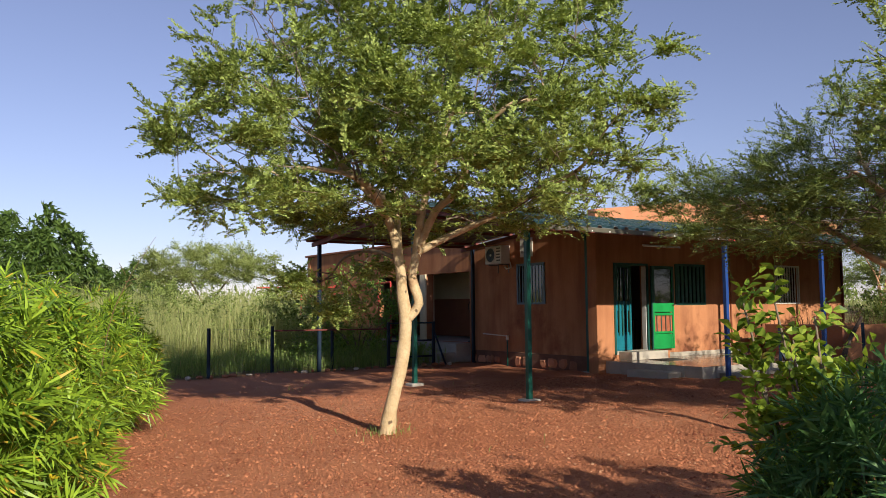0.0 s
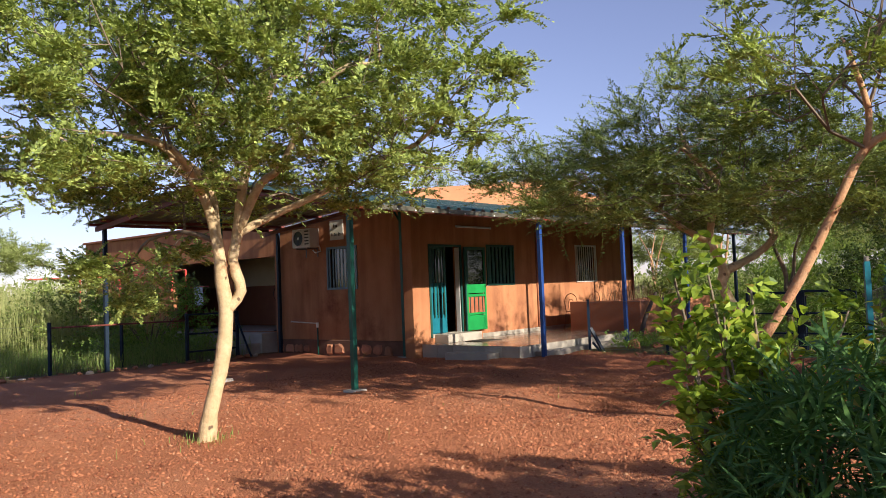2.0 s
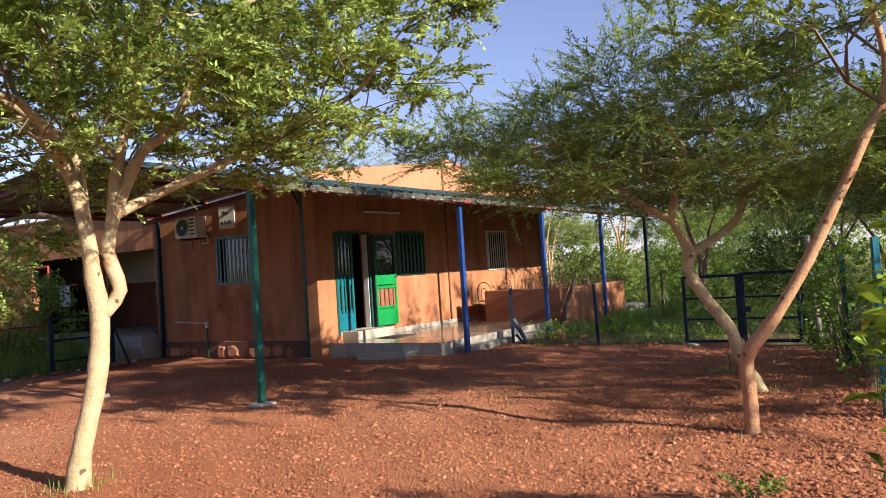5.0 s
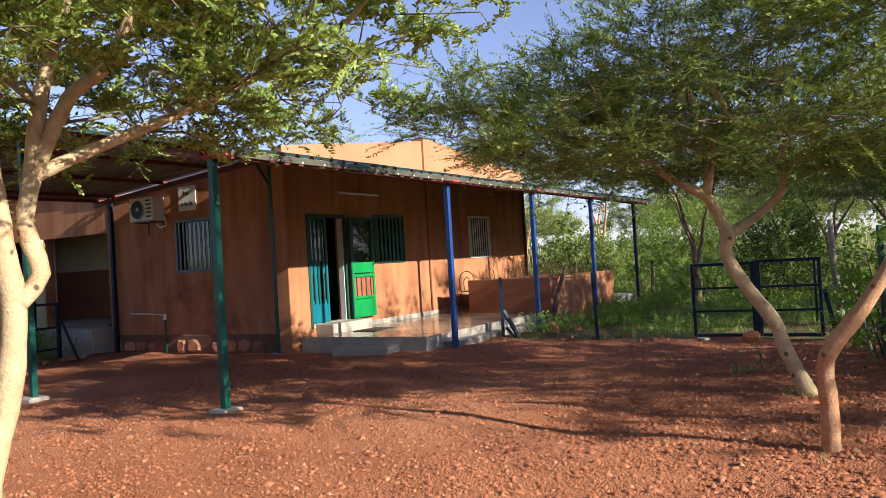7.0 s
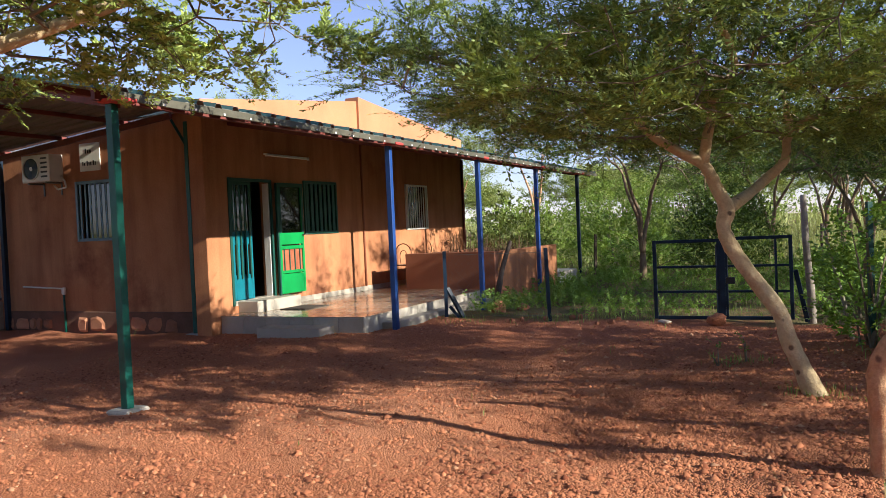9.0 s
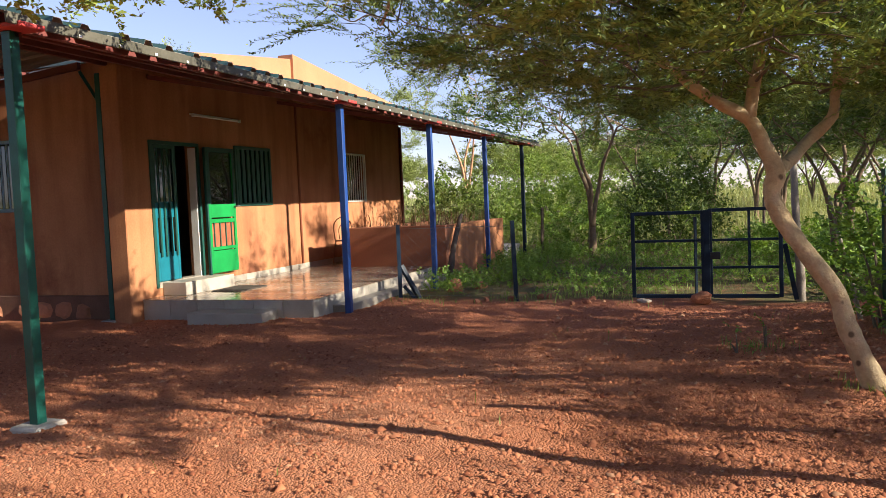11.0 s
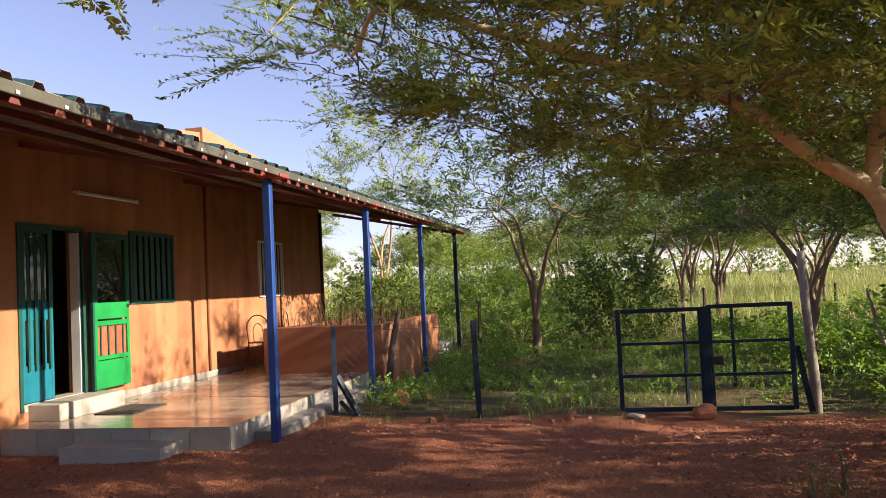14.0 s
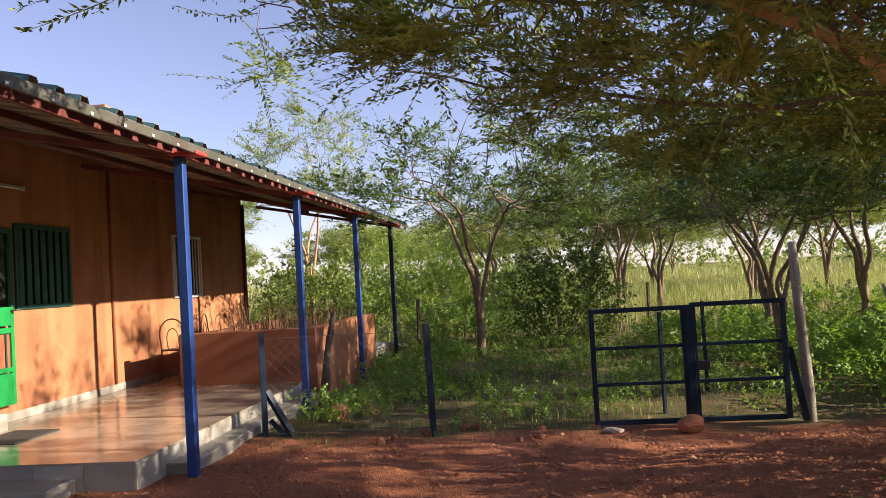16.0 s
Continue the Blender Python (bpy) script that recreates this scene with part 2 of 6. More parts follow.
M_CURTAIN = surface("red_brown_curtain", (0.22, 0.06, 0.03), (0.34, 0.11, 0.05), 7, 90, 0.9, 0.2, 0.002)
M_ROOM = surface("dim_room_plaster", (0.30, 0.24, 0.19), (0.36, 0.30, 0.24), 2, 40, 0.9)
M_MAT = surface("dark_door_mat", (0.04, 0.032, 0.028), (0.07, 0.055, 0.045), 8, 160, 0.95, 0.6, 0.004)
M_BARK = knotted(surface("pale_acacia_bark", (0.42, 0.30, 0.16), (0.58, 0.44, 0.26), 6.0, 34, 0.85, 0.9, 0.012, speck=0.25, stain=(0.34, 0.17, 0.08)))
M_BARKR = knotted(surface("orange_peeling_bark", (0.40, 0.17, 0.075), (0.54, 0.33, 0.18), 4.5, 40, 0.8, 0.9, 0.012, speck=0.35, stain=(0.55, 0.42, 0.26)), 8.0, 0.2, (0.10, 0.045, 0.025))
M_BROWNBARK = surface("brown_savanna_bark", (0.13, 0.085, 0.05), (0.25, 0.175, 0.11), 4, 45, 0.9, 0.5, 0.006, speck=0.3)
M_TWIG = surface("grey_brown_twig", (0.13, 0.095, 0.065), (0.21, 0.165, 0.115), 4, 50, 0.9, 0.5, 0.004)
M_ACACIA = leafy("acacia_leaf", (0.07, 0.115, 0.024), (0.47, 0.56, 0.15), None, 0.30)
M_ACACIA2 = leafy("acacia_leaf_deep", (0.062, 0.10, 0.028), (0.36, 0.44, 0.13), None, 0.38)
# acacia leaf darkened so its colour holds the shade among far crowns
M_FARACACIA_SHADED = leafy("far_acacia_leaf_shaded", (0.045, 0.08, 0.02), (0.16, 0.22, 0.052), None, 0.32)
M_SAVBUSH = leafy("savanna_bush_leaf", (0.12, 0.20, 0.035), (0.29, 0.38, 0.08), None, 0.4)
M_PALELEAF = leafy("pale_acacia_leaf", (0.20, 0.25, 0.08), (0.38, 0.43, 0.15), None, 0.35)
M_OLEANDER = leafy("narrow_leaf", (0.03, 0.09, 0.010), (0.33, 0.47, 0.035), (0.50, 0.36, 0.04), 0.2, 0.42)
M_OLEANDER2 = leafy("narrow_leaf_dark", (0.04, 0.11, 0.03), (0.13, 0.25, 0.07), None, 0.28, 0.42)
M_BROAD = leafy("broad_leaf", (0.06, 0.13, 0.016), (0.44, 0.56, 0.065), (0.36, 0.30, 0.05), 0.4, 0.42)
M_MANGO = leafy("mango_leaf", (0.04, 0.08, 0.018), (0.11, 0.17, 0.035), None, 0.2, 0.45)
M_WEED = leafy("weed_leaf", (0.08, 0.16, 0.03), (0.30, 0.44, 0.08), None, 0.4)
M_TALLGRASS = leafy("tall_grass", (0.25, 0.29, 0.09), (0.48, 0.50, 0.21), (0.46, 0.40, 0.20), 0.35, 0.6)
M_GRASS = leafy("low_grass", (0.11, 0.19, 0.045), (0.34, 0.42, 0.12), (0.36, 0.30, 0.14), 0.4, 0.6)
M_DRYSTICK = leafy("dry_stalk", (0.10, 0.055, 0.03), (0.22, 0.13, 0.075), None, 0.1, 0.8)
M_PEBBLE = leafy("laterite_pebble", (0.19, 0.052, 0.024), (0.56, 0.22, 0.105), (0.52, 0.27, 0.15), 0.0, 0.95)
M_GROUND = ground_material()


def glass_material():
    m, nt, b = nodes_of("window_glass")
    b.inputs["Base Color"].default_value = (0.012, 0.016, 0.016, 1)
    b.inputs["Roughness"].default_value = 0.03
    b.inputs["Specular IOR Level"].default_value = 0.8
    return m


M_GLASS = glass_material()


def lamp_tube_material():
    return surface("fluorescent_tube", (0.78, 0.80, 0.80), (0.84, 0.86, 0.86), 4, 40, 0.25, 0.05, 0.001, speck=0.05)


M_TUBE = lamp_tube_material()


# ---- geometry helpers ----
class Geo:
    """Collects vertices and faces of one mesh, in world metres."""

    def __init__(self):
        self.v, self.f = [], []

    def add(self, verts, faces):
        o = len(self.v)
        self.v += [tuple(p) for p in verts]
        self.f += [tuple(i + o for i in q) for q in faces]
        return self

    def box(self, x0, y0, z0, x1, y1, z1, b=0.0, m=None):
        c = ((x0 + x1) / 2, (y0 + y1) / 2, (z0 + z1) / 2)
        h = (abs(x1 - x0) / 2, abs(y1 - y0) / 2, abs(z1 - z0) / 2)
        if b <= 0:
            vs = [(c[0] + sx * h[0], c[1] + sy * h[1], c[2] + sz * h[2]) for sx in (-1, 1) for sy in (-1, 1) for sz in (-1, 1)]
            fs = [(0, 1, 3, 2), (4, 6, 7, 5), (0, 4, 5, 1), (2, 3, 7, 6), (0, 2, 6, 4), (1, 5, 7, 3)]
        else:
            b = min(b, min(h) * 0.9)
            idx, vs = {}, []
            for s in [(i, j, k) for i in (-1, 1) for j in (-1, 1) for k in (-1, 1)]:
                for a in range(3):
                    idx[s, a] = len(vs)
                    vs.append(tuple(c[q] + s[q] * (h[q] - (0 if q == a else b)) for q in range(3)))
            fs = []
            for a in range(3):
                u, w = [q for q in range(3) if q != a]
                for sg in (-1, 1):
                    ring = []
                    for su, sw in ((-1, -1), (1, -1), (1, 1), (-1, 1)):
                        s = [0, 0, 0]
                        s[a], s[u], s[w] = sg, su, sw
                        ring.append(idx[tuple(s), a])
                    fs.append(ring)
                for su in (-1, 1):
                    for sw in (-1, 1):
                        lo, hi = [0, 0, 0], [0, 0, 0]
                        lo[u] = hi[u] = su
                        lo[w] = hi[w] = sw
                        lo[a], hi[a] = -1, 1
                        fs.append([idx[tuple(lo), u], idx[tuple(hi), u], idx[tuple(hi), w], idx[tuple(lo), w]])
            for s in [(i, j, k) for i in (-1, 1) for j in (-1, 1) for k in (-1, 1)]:
                fs.append([idx[s, 0], idx[s, 1], idx[s, 2]])
            cc = Vector(c)
            for n, q in enumerate(fs):
                p = [Vector(vs[i]) for i in q]
                nor = (p[1] - p[0]).cross(p[2] - p[0])
                if nor.dot(sum(p, Vector()) / len(p) - cc) < 0:
                    fs[n] = q[::-1]
        if m is not None:
            vs = [m @ Vector(p) for p in vs]
        return self.add(vs, fs)

    def tube(self, pts, radii, n=6, cap=True):
        pts = [Vector(p) for p in pts]
        if isinstance(radii, (int, float)):
            radii = [radii] * len(pts)
        rings, up = [], Vector((0.31, 0.17, 1)).normalized()
        vs, fs = [], []
        for i, p in enumerate(pts):
            d = (pts[min(i + 1, len(pts) - 1)] - pts[max(i - 1, 0)]).normalized()
            a = d.cross(up if abs(d.dot(up)) < 0.97 else Vector((1, 0, 0))).normalized()
            b = d.cross(a)
            for k in range(n):
                t = 2 * math.pi * k / n + (math.pi / 4 if n == 4 else 0)
                vs.append(p + (a * math.cos(t) + b * math.sin(t)) * radii[i])
            if i:
                o = (i - 1) * n
                fs += [(o + k, o + n + k, o + n + (k + 1) % n, o + (k + 1) % n) for k in range(n)]
        if cap:
            fs.append(tuple(range(n)))
            fs.append(tuple(range((len(pts) - 1) * n + n - 1, (len(pts) - 1) * n - 1, -1)))
        return self.add(vs, fs)

    def prism(self, pts, h, axis=1):
        """A flat outline pushed along an axis by h."""
        n = len(pts)
        d = [0, 0, 0]
        d[axis] = h
        vs = [Vector(p) for p in pts] + [Vector(p) + Vector(d) for p in pts]
        fs = [tuple(range(n)), tuple(range(2 * n - 1, n - 1, -1))] + [(i, (i + 1) % n + n * 0, (i + 1) % n + n, i + n)[::-1] for i in range(n)]
        return self.add(vs, fs)


ORIGIN = {}


def thing(name, at, label, category, group="", kind=""):
    ob = new(name)
    ob.empty_display_size = 0.2
    ob.location = at
    ORIGIN[ob] = Vector(at)
    return tagged(ob, label, category, group, kind)


def mesh_of(name, geo, material, origin, smooth=False):
    me = bpy.data.meshes.new(name)
    ox, oy, oz = origin
    me.from_pydata([(x - ox, y - oy, z - oz) for x, y, z in geo.v], [], geo.f)
    me.materials.append(material)
    if smooth:
        me.polygons.foreach_set("use_smooth", [True] * len(me.polygons))
    me.update()
    return me


def part(name, geo, material, parent, label="", smooth=False):
    o = ORIGIN[parent]
    ob = new(name, mesh_of(name, geo, material, o, smooth))
    ob.parent = parent
    ORIGIN[ob] = o
    return tagged(ob, label)


def solid(name, geo, material, at, label, category, group="", kind="", smooth=False):
    ob = new(name, mesh_of(name, geo, material, at, smooth))
    ob.location = at
    ORIGIN[ob] = Vector(at)
    return tagged(ob, label, category, group, kind)


def quads_mesh(name, verts, material, k=4, origin=(0, 0, 0), smooth=False):
    """A mesh of separate k-cornered faces from an (n, k, 3) array."""
    verts = np.asarray(verts, dtype=np.float32).reshape(-1, 3) - np.array(origin, dtype=np.float32)
    n = len(verts) // k
    me = bpy.data.meshes.new(name)
    me.vertices.add(n * k)
    me.vertices.foreach_set("co", verts.ravel())
    me.loops.add(n * k)
    me.loops.foreach_set("vertex_index", np.arange(n * k, dtype=np.int32))
    me.polygons.add(n)
    me.polygons.foreach_set("loop_start", np.arange(0, n * k, k, dtype=np.int32))
    me.materials.append(material)
    me.update(calc_edges=True)
    return me


def put_mesh(name, me, parent, label=""):
    ob = new(name, me)
    ob.parent = parent
    ORIGIN[ob] = ORIGIN[parent]
    return tagged(ob, label)


def stuff(name, me, label, category):
    return tagged(new(name, me), label, category, "", "stuff")


def strips_mesh(name, tmpl_list, mats, choice, material, origin=(0, 0, 0)):
    """Many copies of template quads (each an (n,4,3) array) joined into one mesh."""
    out = []
    for i, t in enumerate(tmpl_list):
        sel = mats[choice == i]
        if len(sel):
            out.append((np.einsum("mij,nkj->mnki", sel[:, :3, :3], t) + sel[:, None, None, :3, 3]).reshape(-1, 4, 3))
    return quads_mesh(name, np.concatenate(out), material, 4, origin)


def frames_along(pos, d, rng, scale):
    """Poses with x along d, z roughly up, turned a little at random."""
    d = d / (np.linalg.norm(d, axis=1, keepdims=True) + 1e-9)
    up = np.tile(np.array([0, 0, 1.0]), (len(d), 1)) + rng.normal(0, 0.35, (len(d), 3))
    y = np.cross(up, d)
    y /= np.linalg.norm(y, axis=1, keepdims=True) + 1e-9
    z = np.cross(d, y)
    m = np.zeros((len(d), 4, 4))
    m[:, :3, 0], m[:, :3, 1], m[:, :3, 2], m[:, :3, 3] = d * scale[:, None], y * scale[:, None], z * scale[:, None], pos
    return m


# ---- ground ----
def spaced(lo, a, b, hi, fine, grow):
    xs = list(np.arange(a, b, fine))
    step, x = fine, a
    while x > lo:
        step *= grow
        x -= step
        xs.insert(0, max(x, lo))
    step, x = fine, b
    while x < hi:
        xs.append(x)
        step *= grow
        x += step
    return np.array(xs + [hi])


def ground_height(x, y):
    """Gentle unevenness; a small rise of gravel at the yard's edges, level under the porch."""
    z = 0.035 * np.sin(x * 0.9 + 1.3) * np.cos(y * 0.7) * 0.5 + 0.018 * np.sin(x * 2.3 + y * 1.7) + 0.010 * np.sin(x * 5.1 - y * 4.3)
    z = z + 0.05 * np.exp(-((x - 13.4) / 2.6) ** 2 - ((y - 10.2) / 1.6) ** 2)
    near = np.clip((np.hypot(x - 8, y - 8) - 26) / 60, 0, 1)
    return z - 0.012 + near * (1.1 * np.sin(x * 0.021 + 0.5) * np.sin(y * 0.027) + 0.5)


def build_ground():
    xs, ys = spaced(-900, -3, 17, 900, 0.13, 1.13), spaced(-900, -1, 19, 900, 0.13, 1.13)
    gx, gy = np.meshgrid(xs, ys)
    rng = np.random.default_rng(3)
    gz = ground_height(gx, gy) + rng.normal(0, 0.0035, gx.shape)
    nx, ny = len(xs), len(ys)
    me = bpy.data.meshes.new("ground")
    co = np.stack([gx, gy, gz], -1).reshape(-1, 3).astype(np.float32)
    i = np.arange((ny - 1) * (nx - 1))
    a = (i // (nx - 1)) * nx + i % (nx - 1)
    quads = np.stack([a, a + 1, a + nx + 1, a + nx], 1).astype(np.int32)
    me.vertices.add(len(co))
    me.vertices.foreach_set("co", co.ravel())
    me.loops.add(quads.size)
    me.loops.foreach_set("vertex_index", quads.ravel())
    me.polygons.add(len(quads))
    me.polygons.foreach_set("loop_start", np.arange(0, quads.size, 4, dtype=np.int32))
    me.materials.append(M_GROUND)
    me.update(calc_edges=True)
    me.polygons.foreach_set("use_smooth", np.ones(len(quads), dtype=bool))
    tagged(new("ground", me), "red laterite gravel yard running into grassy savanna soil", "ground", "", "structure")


build_ground()

# ---- building: walls ----
WX, WY, RX, TOPZ = 12.9, 12.58, 22.4, 3.5   # side wall plane, front wall plane, far corner, wall top
T = 0.22


def wall_along_x(name, x0, x1, y0, z0, z1, openings, material, thick, label):
    """A wall in the x-z plane, front at y0, with real holes (x0, x1, z0, z1)."""
    g = Geo()
    xs = sorted({x0, x1, *[o[0] for o in openings], *[o[1] for o in openings]})
    for a, b in zip(xs, xs[1:]):
        spans, z = [], z0
        for o in sorted([o for o in openings if o[0] <= a + 1e-6 and o[1] >= b - 1e-6], key=lambda o: o[2]):
            if o[2] > z:
                spans.append((z, o[2]))
            z = o[3]
        spans.append((z, z1))
        for p, q in spans:
            g.box(a, y0, p, b, y0 + thick, q)
    return solid(name, g, material, (x0, y0, z0), label, "wall", "", "structure")


def wall_along_y(name, y0, y1, x0, z0, z1, openings, material, thick, label):
    g = Geo()
    ys = sorted({y0, y1, *[o[0] for o in openings], *[o[1] for o in openings]})
    for a, b in zip(ys, ys[1:]):
        spans, z = [], z0
        for o in sorted([o for o in openings if o[0] <= a + 1e-6 and o[1] >= b - 1e-6], key=lambda o: o[2]):
            if o[2] > z:
                spans.append((z, o[2]))
            z = o[3]
        if z < z1:
            spans.append((z, z1))
        for p, q in spans:
            g.box(x0, a, p, x0 + thick, b, q)
    return solid(name, g, material, (x0, y0, z0), label, "wall", "", "structure")


DOOR = (13.22, 14.30, 0.38, 2.38)
WIN2 = (15.27, 16.30, 1.49, 2.39)
WIN3 = (19.20, 20.25, 1.48, 2.45)
WIN1 = (14.50, 15.47, 1.53, 2.47)
wall_along_x("wall_south", WX, RX, WY, -0.1, 3.3, [DOOR, WIN2, WIN3], M_ORANGE, T, "orange earth-plastered front wall with rain-stained top")
wall_along_y("wall_west", WY + T, 17.32, WX, -0.1, TOPZ, [WIN1], M_ORANGE, T, "orange earth-plastered side wall above a stone plinth")
wall_along_y("wall_east", WY + T, 27.6, RX - T, -0.1, TOPZ, [], M_ORANGE, T, "plain orange plastered end wall")
wall_along_x("wall_north", WX, RX, 27.38, -0.1, 3.3, [], M_ORANGE, T, "plain orange plastered rear wall")
solid("pilaster", Geo().box(12.68, WY - 0.004, -0.05, WX + 0.05, WY + 0.28, 3.34, 0.012), M_ORANGE, (12.68, WY, 0), "orange plastered corner pilaster", "pilaster", "", "structure")
# thin maroon rib draws the shadow line of a wall joint
solid("wall_joint_rib", Geo().tube([(17.3, WY - 0.018, 0.37), (17.3, WY - 0.018, 3.28)], 0.022, 8), M_MAROON, (17.3, WY, 0.37), "dark rib standing in for a shadowed joint in the orange wall", "conduit", "", "structure", True)
# gable parapet over the front wall
solid("gable_west", Geo().prism([(WX - 0.2, WY + 0.02, 3.3), (17.28, WY + 0.02, 3.3), (17.28, WY + 0.02, 4.08), (WX - 0.2, WY + 0.02, 3.56)], 0.24), M_PARAPET, (15, WY, 3.3), "sunlit orange gable parapet with worn top", "parapet", "", "structure")
solid("gable_east", Geo().prism([(17.28, WY - 0.03, 3.3), (RX, WY - 0.03, 3.3), (RX, WY - 0.03, 3.7), (17.28, WY - 0.03, 4.16)], 0.3), M_PARAPET, (20, WY, 3.3), "sunlit orange gable parapet with worn top", "parapet", "", "structure")
# building roof behind the gable
for nm, xa, za, xb, zb in (("roof_west", WX - 0.1, 3.42, 17.3, 3.95), ("roof_east", 17.3, 3.95, RX + 0.1, 3.5)):
    solid(nm, Geo().prism([(xa, WY + 0.3, za), (xb, WY + 0.3, zb), (xb, WY + 0.3, zb + 0.05), (xa, WY + 0.3, za + 0.05)], 4.7), M_SHEET, (xa, 15, za), "low-pitched metal sheet roof of the building", "roof", "", "structure")
solid("roof_wing", Geo().box(WX + T + 0.03, 17.62, 3.16, RX - T - 0.01, 27.36, 3.24), M_SHEET, (17, 22, 3.16), "flat metal roof behind the wing parapet", "roof", "", "structure")
# rooms
solid("floor_room", Geo().box(WX + T, WY + T, 0.2, RX - T, 27.3, 0.36), M_CONCRETE, (17, 15, 0.2), "grey cement floor inside the building", "floor", "", "structure")
wall_along_x("wall_inner", WX + T, RX - T, 16.9, 0.36, 3.4, [], M_ROOM, 0.15, "dim plastered inner wall")
solid("ceiling", Geo().box(WX + T, WY + T, 3.05, RX - T, 16.9, 3.1), M_ROOM, (17, 15, 3.05), "dim plain ceiling of the front room", "ceiling", "", "structure")

# left wing with a raised veranda recess
PZ = 0.50
wall_along_y("wall_wing", 17.32, 27.6, WX + 0.02, -0.1, 3.32, [(17.52, 19.6, PZ, 2.4), (19.95, 22.4, PZ, 2.4)], M_ORANGE, T, "orange wing wall with two veranda openings")
solid("wing_coping", Geo().box(WX - 0.06, 17.4, 3.322, WX + 0.34, 27.7, 3.39, 0.01), M_MAROON, (WX, 22, 3.32), "thin dark coping on the wing wall", "coping", "", "structure")
solid("wall_veranda_lower", Geo().box(15.6, 17.4, PZ, 15.75, 27.3, 1.72), M_MAROON, (15.6, 20, PZ), "brown-red lower wall at the back of the veranda", "wall", "", "structure")
solid("wall_veranda_upper", Geo().box(15.606, 17.4, 1.72, 15.75, 27.3, 3.3), M_BEIGE, (15.6, 20, 1.72), "beige upper wall at the back of the veranda", "wall", "", "structure")
solid("floor_veranda", Geo().box(12.45, 17.5, -0.05, 15.6, 22.5, PZ - 0.004, 0.01), M_CONCRETE, (13, 20, 0), "raised grey concrete veranda floor", "floor", "", "structure")
solid("veranda_step", Geo().box(12.0, 17.55, -0.05, 12.446, 18.9, 0.26, 0.012), M_CONCRETE, (12.2, 18.2, 0), "grey concrete step up to the veranda", "step", "", "structure")
solid("wall_pillar", Geo().box(WX - 0.02, 19.62, PZ, WX + 0.3, 19.93, 2.4, 0.01), M_BEIGE, (WX, 19.8, PZ), "pale plastered pillar between the veranda openings", "pillar", "", "structure")

# ---- porch ----
PX0, PX1, PY0, PT = 12.9, 17.48, 10.05, 0.27
solid("porch_slab", Geo().box(PX0 + 0.012, PY0 + 0.012, -0.05, 24.0, WY - 0.004, PT - 0.016), M_CONCRETE, (15, 11, 0), "raised concrete porch slab", "porch", "", "structure")
solid("porch_front_step", Geo().box(13.4, 9.82, -0.05, 17.4, PY0 - 0.004, 0.135, 0.01), M_RISER, (15, 9.9, 0), "grey tiled lower step along the porch front", "step", "", "structure")
solid("porch_side_step", Geo().box(12.52, 10.55, -0.05, PX0 + 0.008, 11.62, 0.15, 0.01), M_RISER, (12.7, 11.2, 0), "grey tiled step beside the porch", "step", "", "structure")
solid("door_step", Geo().box(13.33, 12.20, PT, 14.5, WY - 0.002, 0.45, 0.008), M_RISER, (14, 12.3, PT), "grey tiled door step below the double door", "step", "", "structure")
solid("door_mat", Geo().box(13.75, 11.62, PT + 0.001, 14.45, 12.1, PT + 0.014, 0.004), M_MAT, (14, 11.8, PT), "thin dark door mat on the glossy porch tiles", "mat")
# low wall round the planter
# side and back take a browner plaster that carries their shade in its colour
solid("planter_wall_side", Geo().box(17.48, 9.84, -0.05, 17.66, 11.75, 0.98, 0.012), M_MAROON, (17.48, 10.8, 0), "low orange planter wall, its shade put into browner plaster", "low wall", "", "structure")
solid("planter_wall_front", Geo().box(17.664, 9.84, -0.05, 21.5, 10.02, 0.97, 0.012), M_ORANGE, (20, 9.9, 0), "low orange plastered planter wall, sunlit in patches", "low wall", "", "structure")
solid("planter_wall_back", Geo().box(17.664, 11.57, PT - 0.02, 21.5, 11.75, 0.95, 0.012), M_MAROON, (20, 11.7, 0), "low planter wall along the porch, shade put into browner plaster", "low wall", "", "structure")


# ---- veranda roof ----
def roof_z(y):
    return 2.75 + 0.205 * (y - 9.62) if y < 13.2 else 3.484 - 0.095 * (y - 13.2)


def corrugated(name, x0, x1, y0, y1, material, label, parent, lift=0.0):
    """A profiled sheet with trapezoid ribs running down the slope."""
    g, pitch = Geo(), 0.26
    xs, zs, x = [], [], x0
    while x < x1 - 1e-6:
        for dx, dz in ((0, 0), (0.15, 0), (0.172, 0.042), (0.238, 0.042)):
            if x + dx <= x1:
                xs.append(x + dx)
                zs.append(dz)
        x += pitch
    n = len(xs)
    vs = [(xx, y, roof_z(y) + dz + lift + k) for k in (0.0, -0.004) for y in (y0, y1) for xx, dz in zip(xs, zs)]
    fs = []
    for i in range(n - 1):
        fs += [(i, i + 1, n + i + 1, n + i), (2 * n + i, 3 * n + i, 3 * n + i + 1, 2 * n + i + 1), (i, 2 * n + i, 2 * n + i + 1, i + 1), (n + i, n + i + 1, 3 * n + i + 1, 3 * n + i)]
    fs += [(0, n, 3 * n, 2 * n), (n - 1, 3 * n - 1, 4 * n - 1, 2 * n - 1)]
    ob = part(name, g.add(vs, fs), material, parent, label)
    ob.data.materials.append(M_SHEETUNDER)
    for i in range(n - 1):
        ob.data.polygons[4 * i + 1].material_index = 1
        ob.data.polygons[4 * i + 2].material_index = 1
    return ob


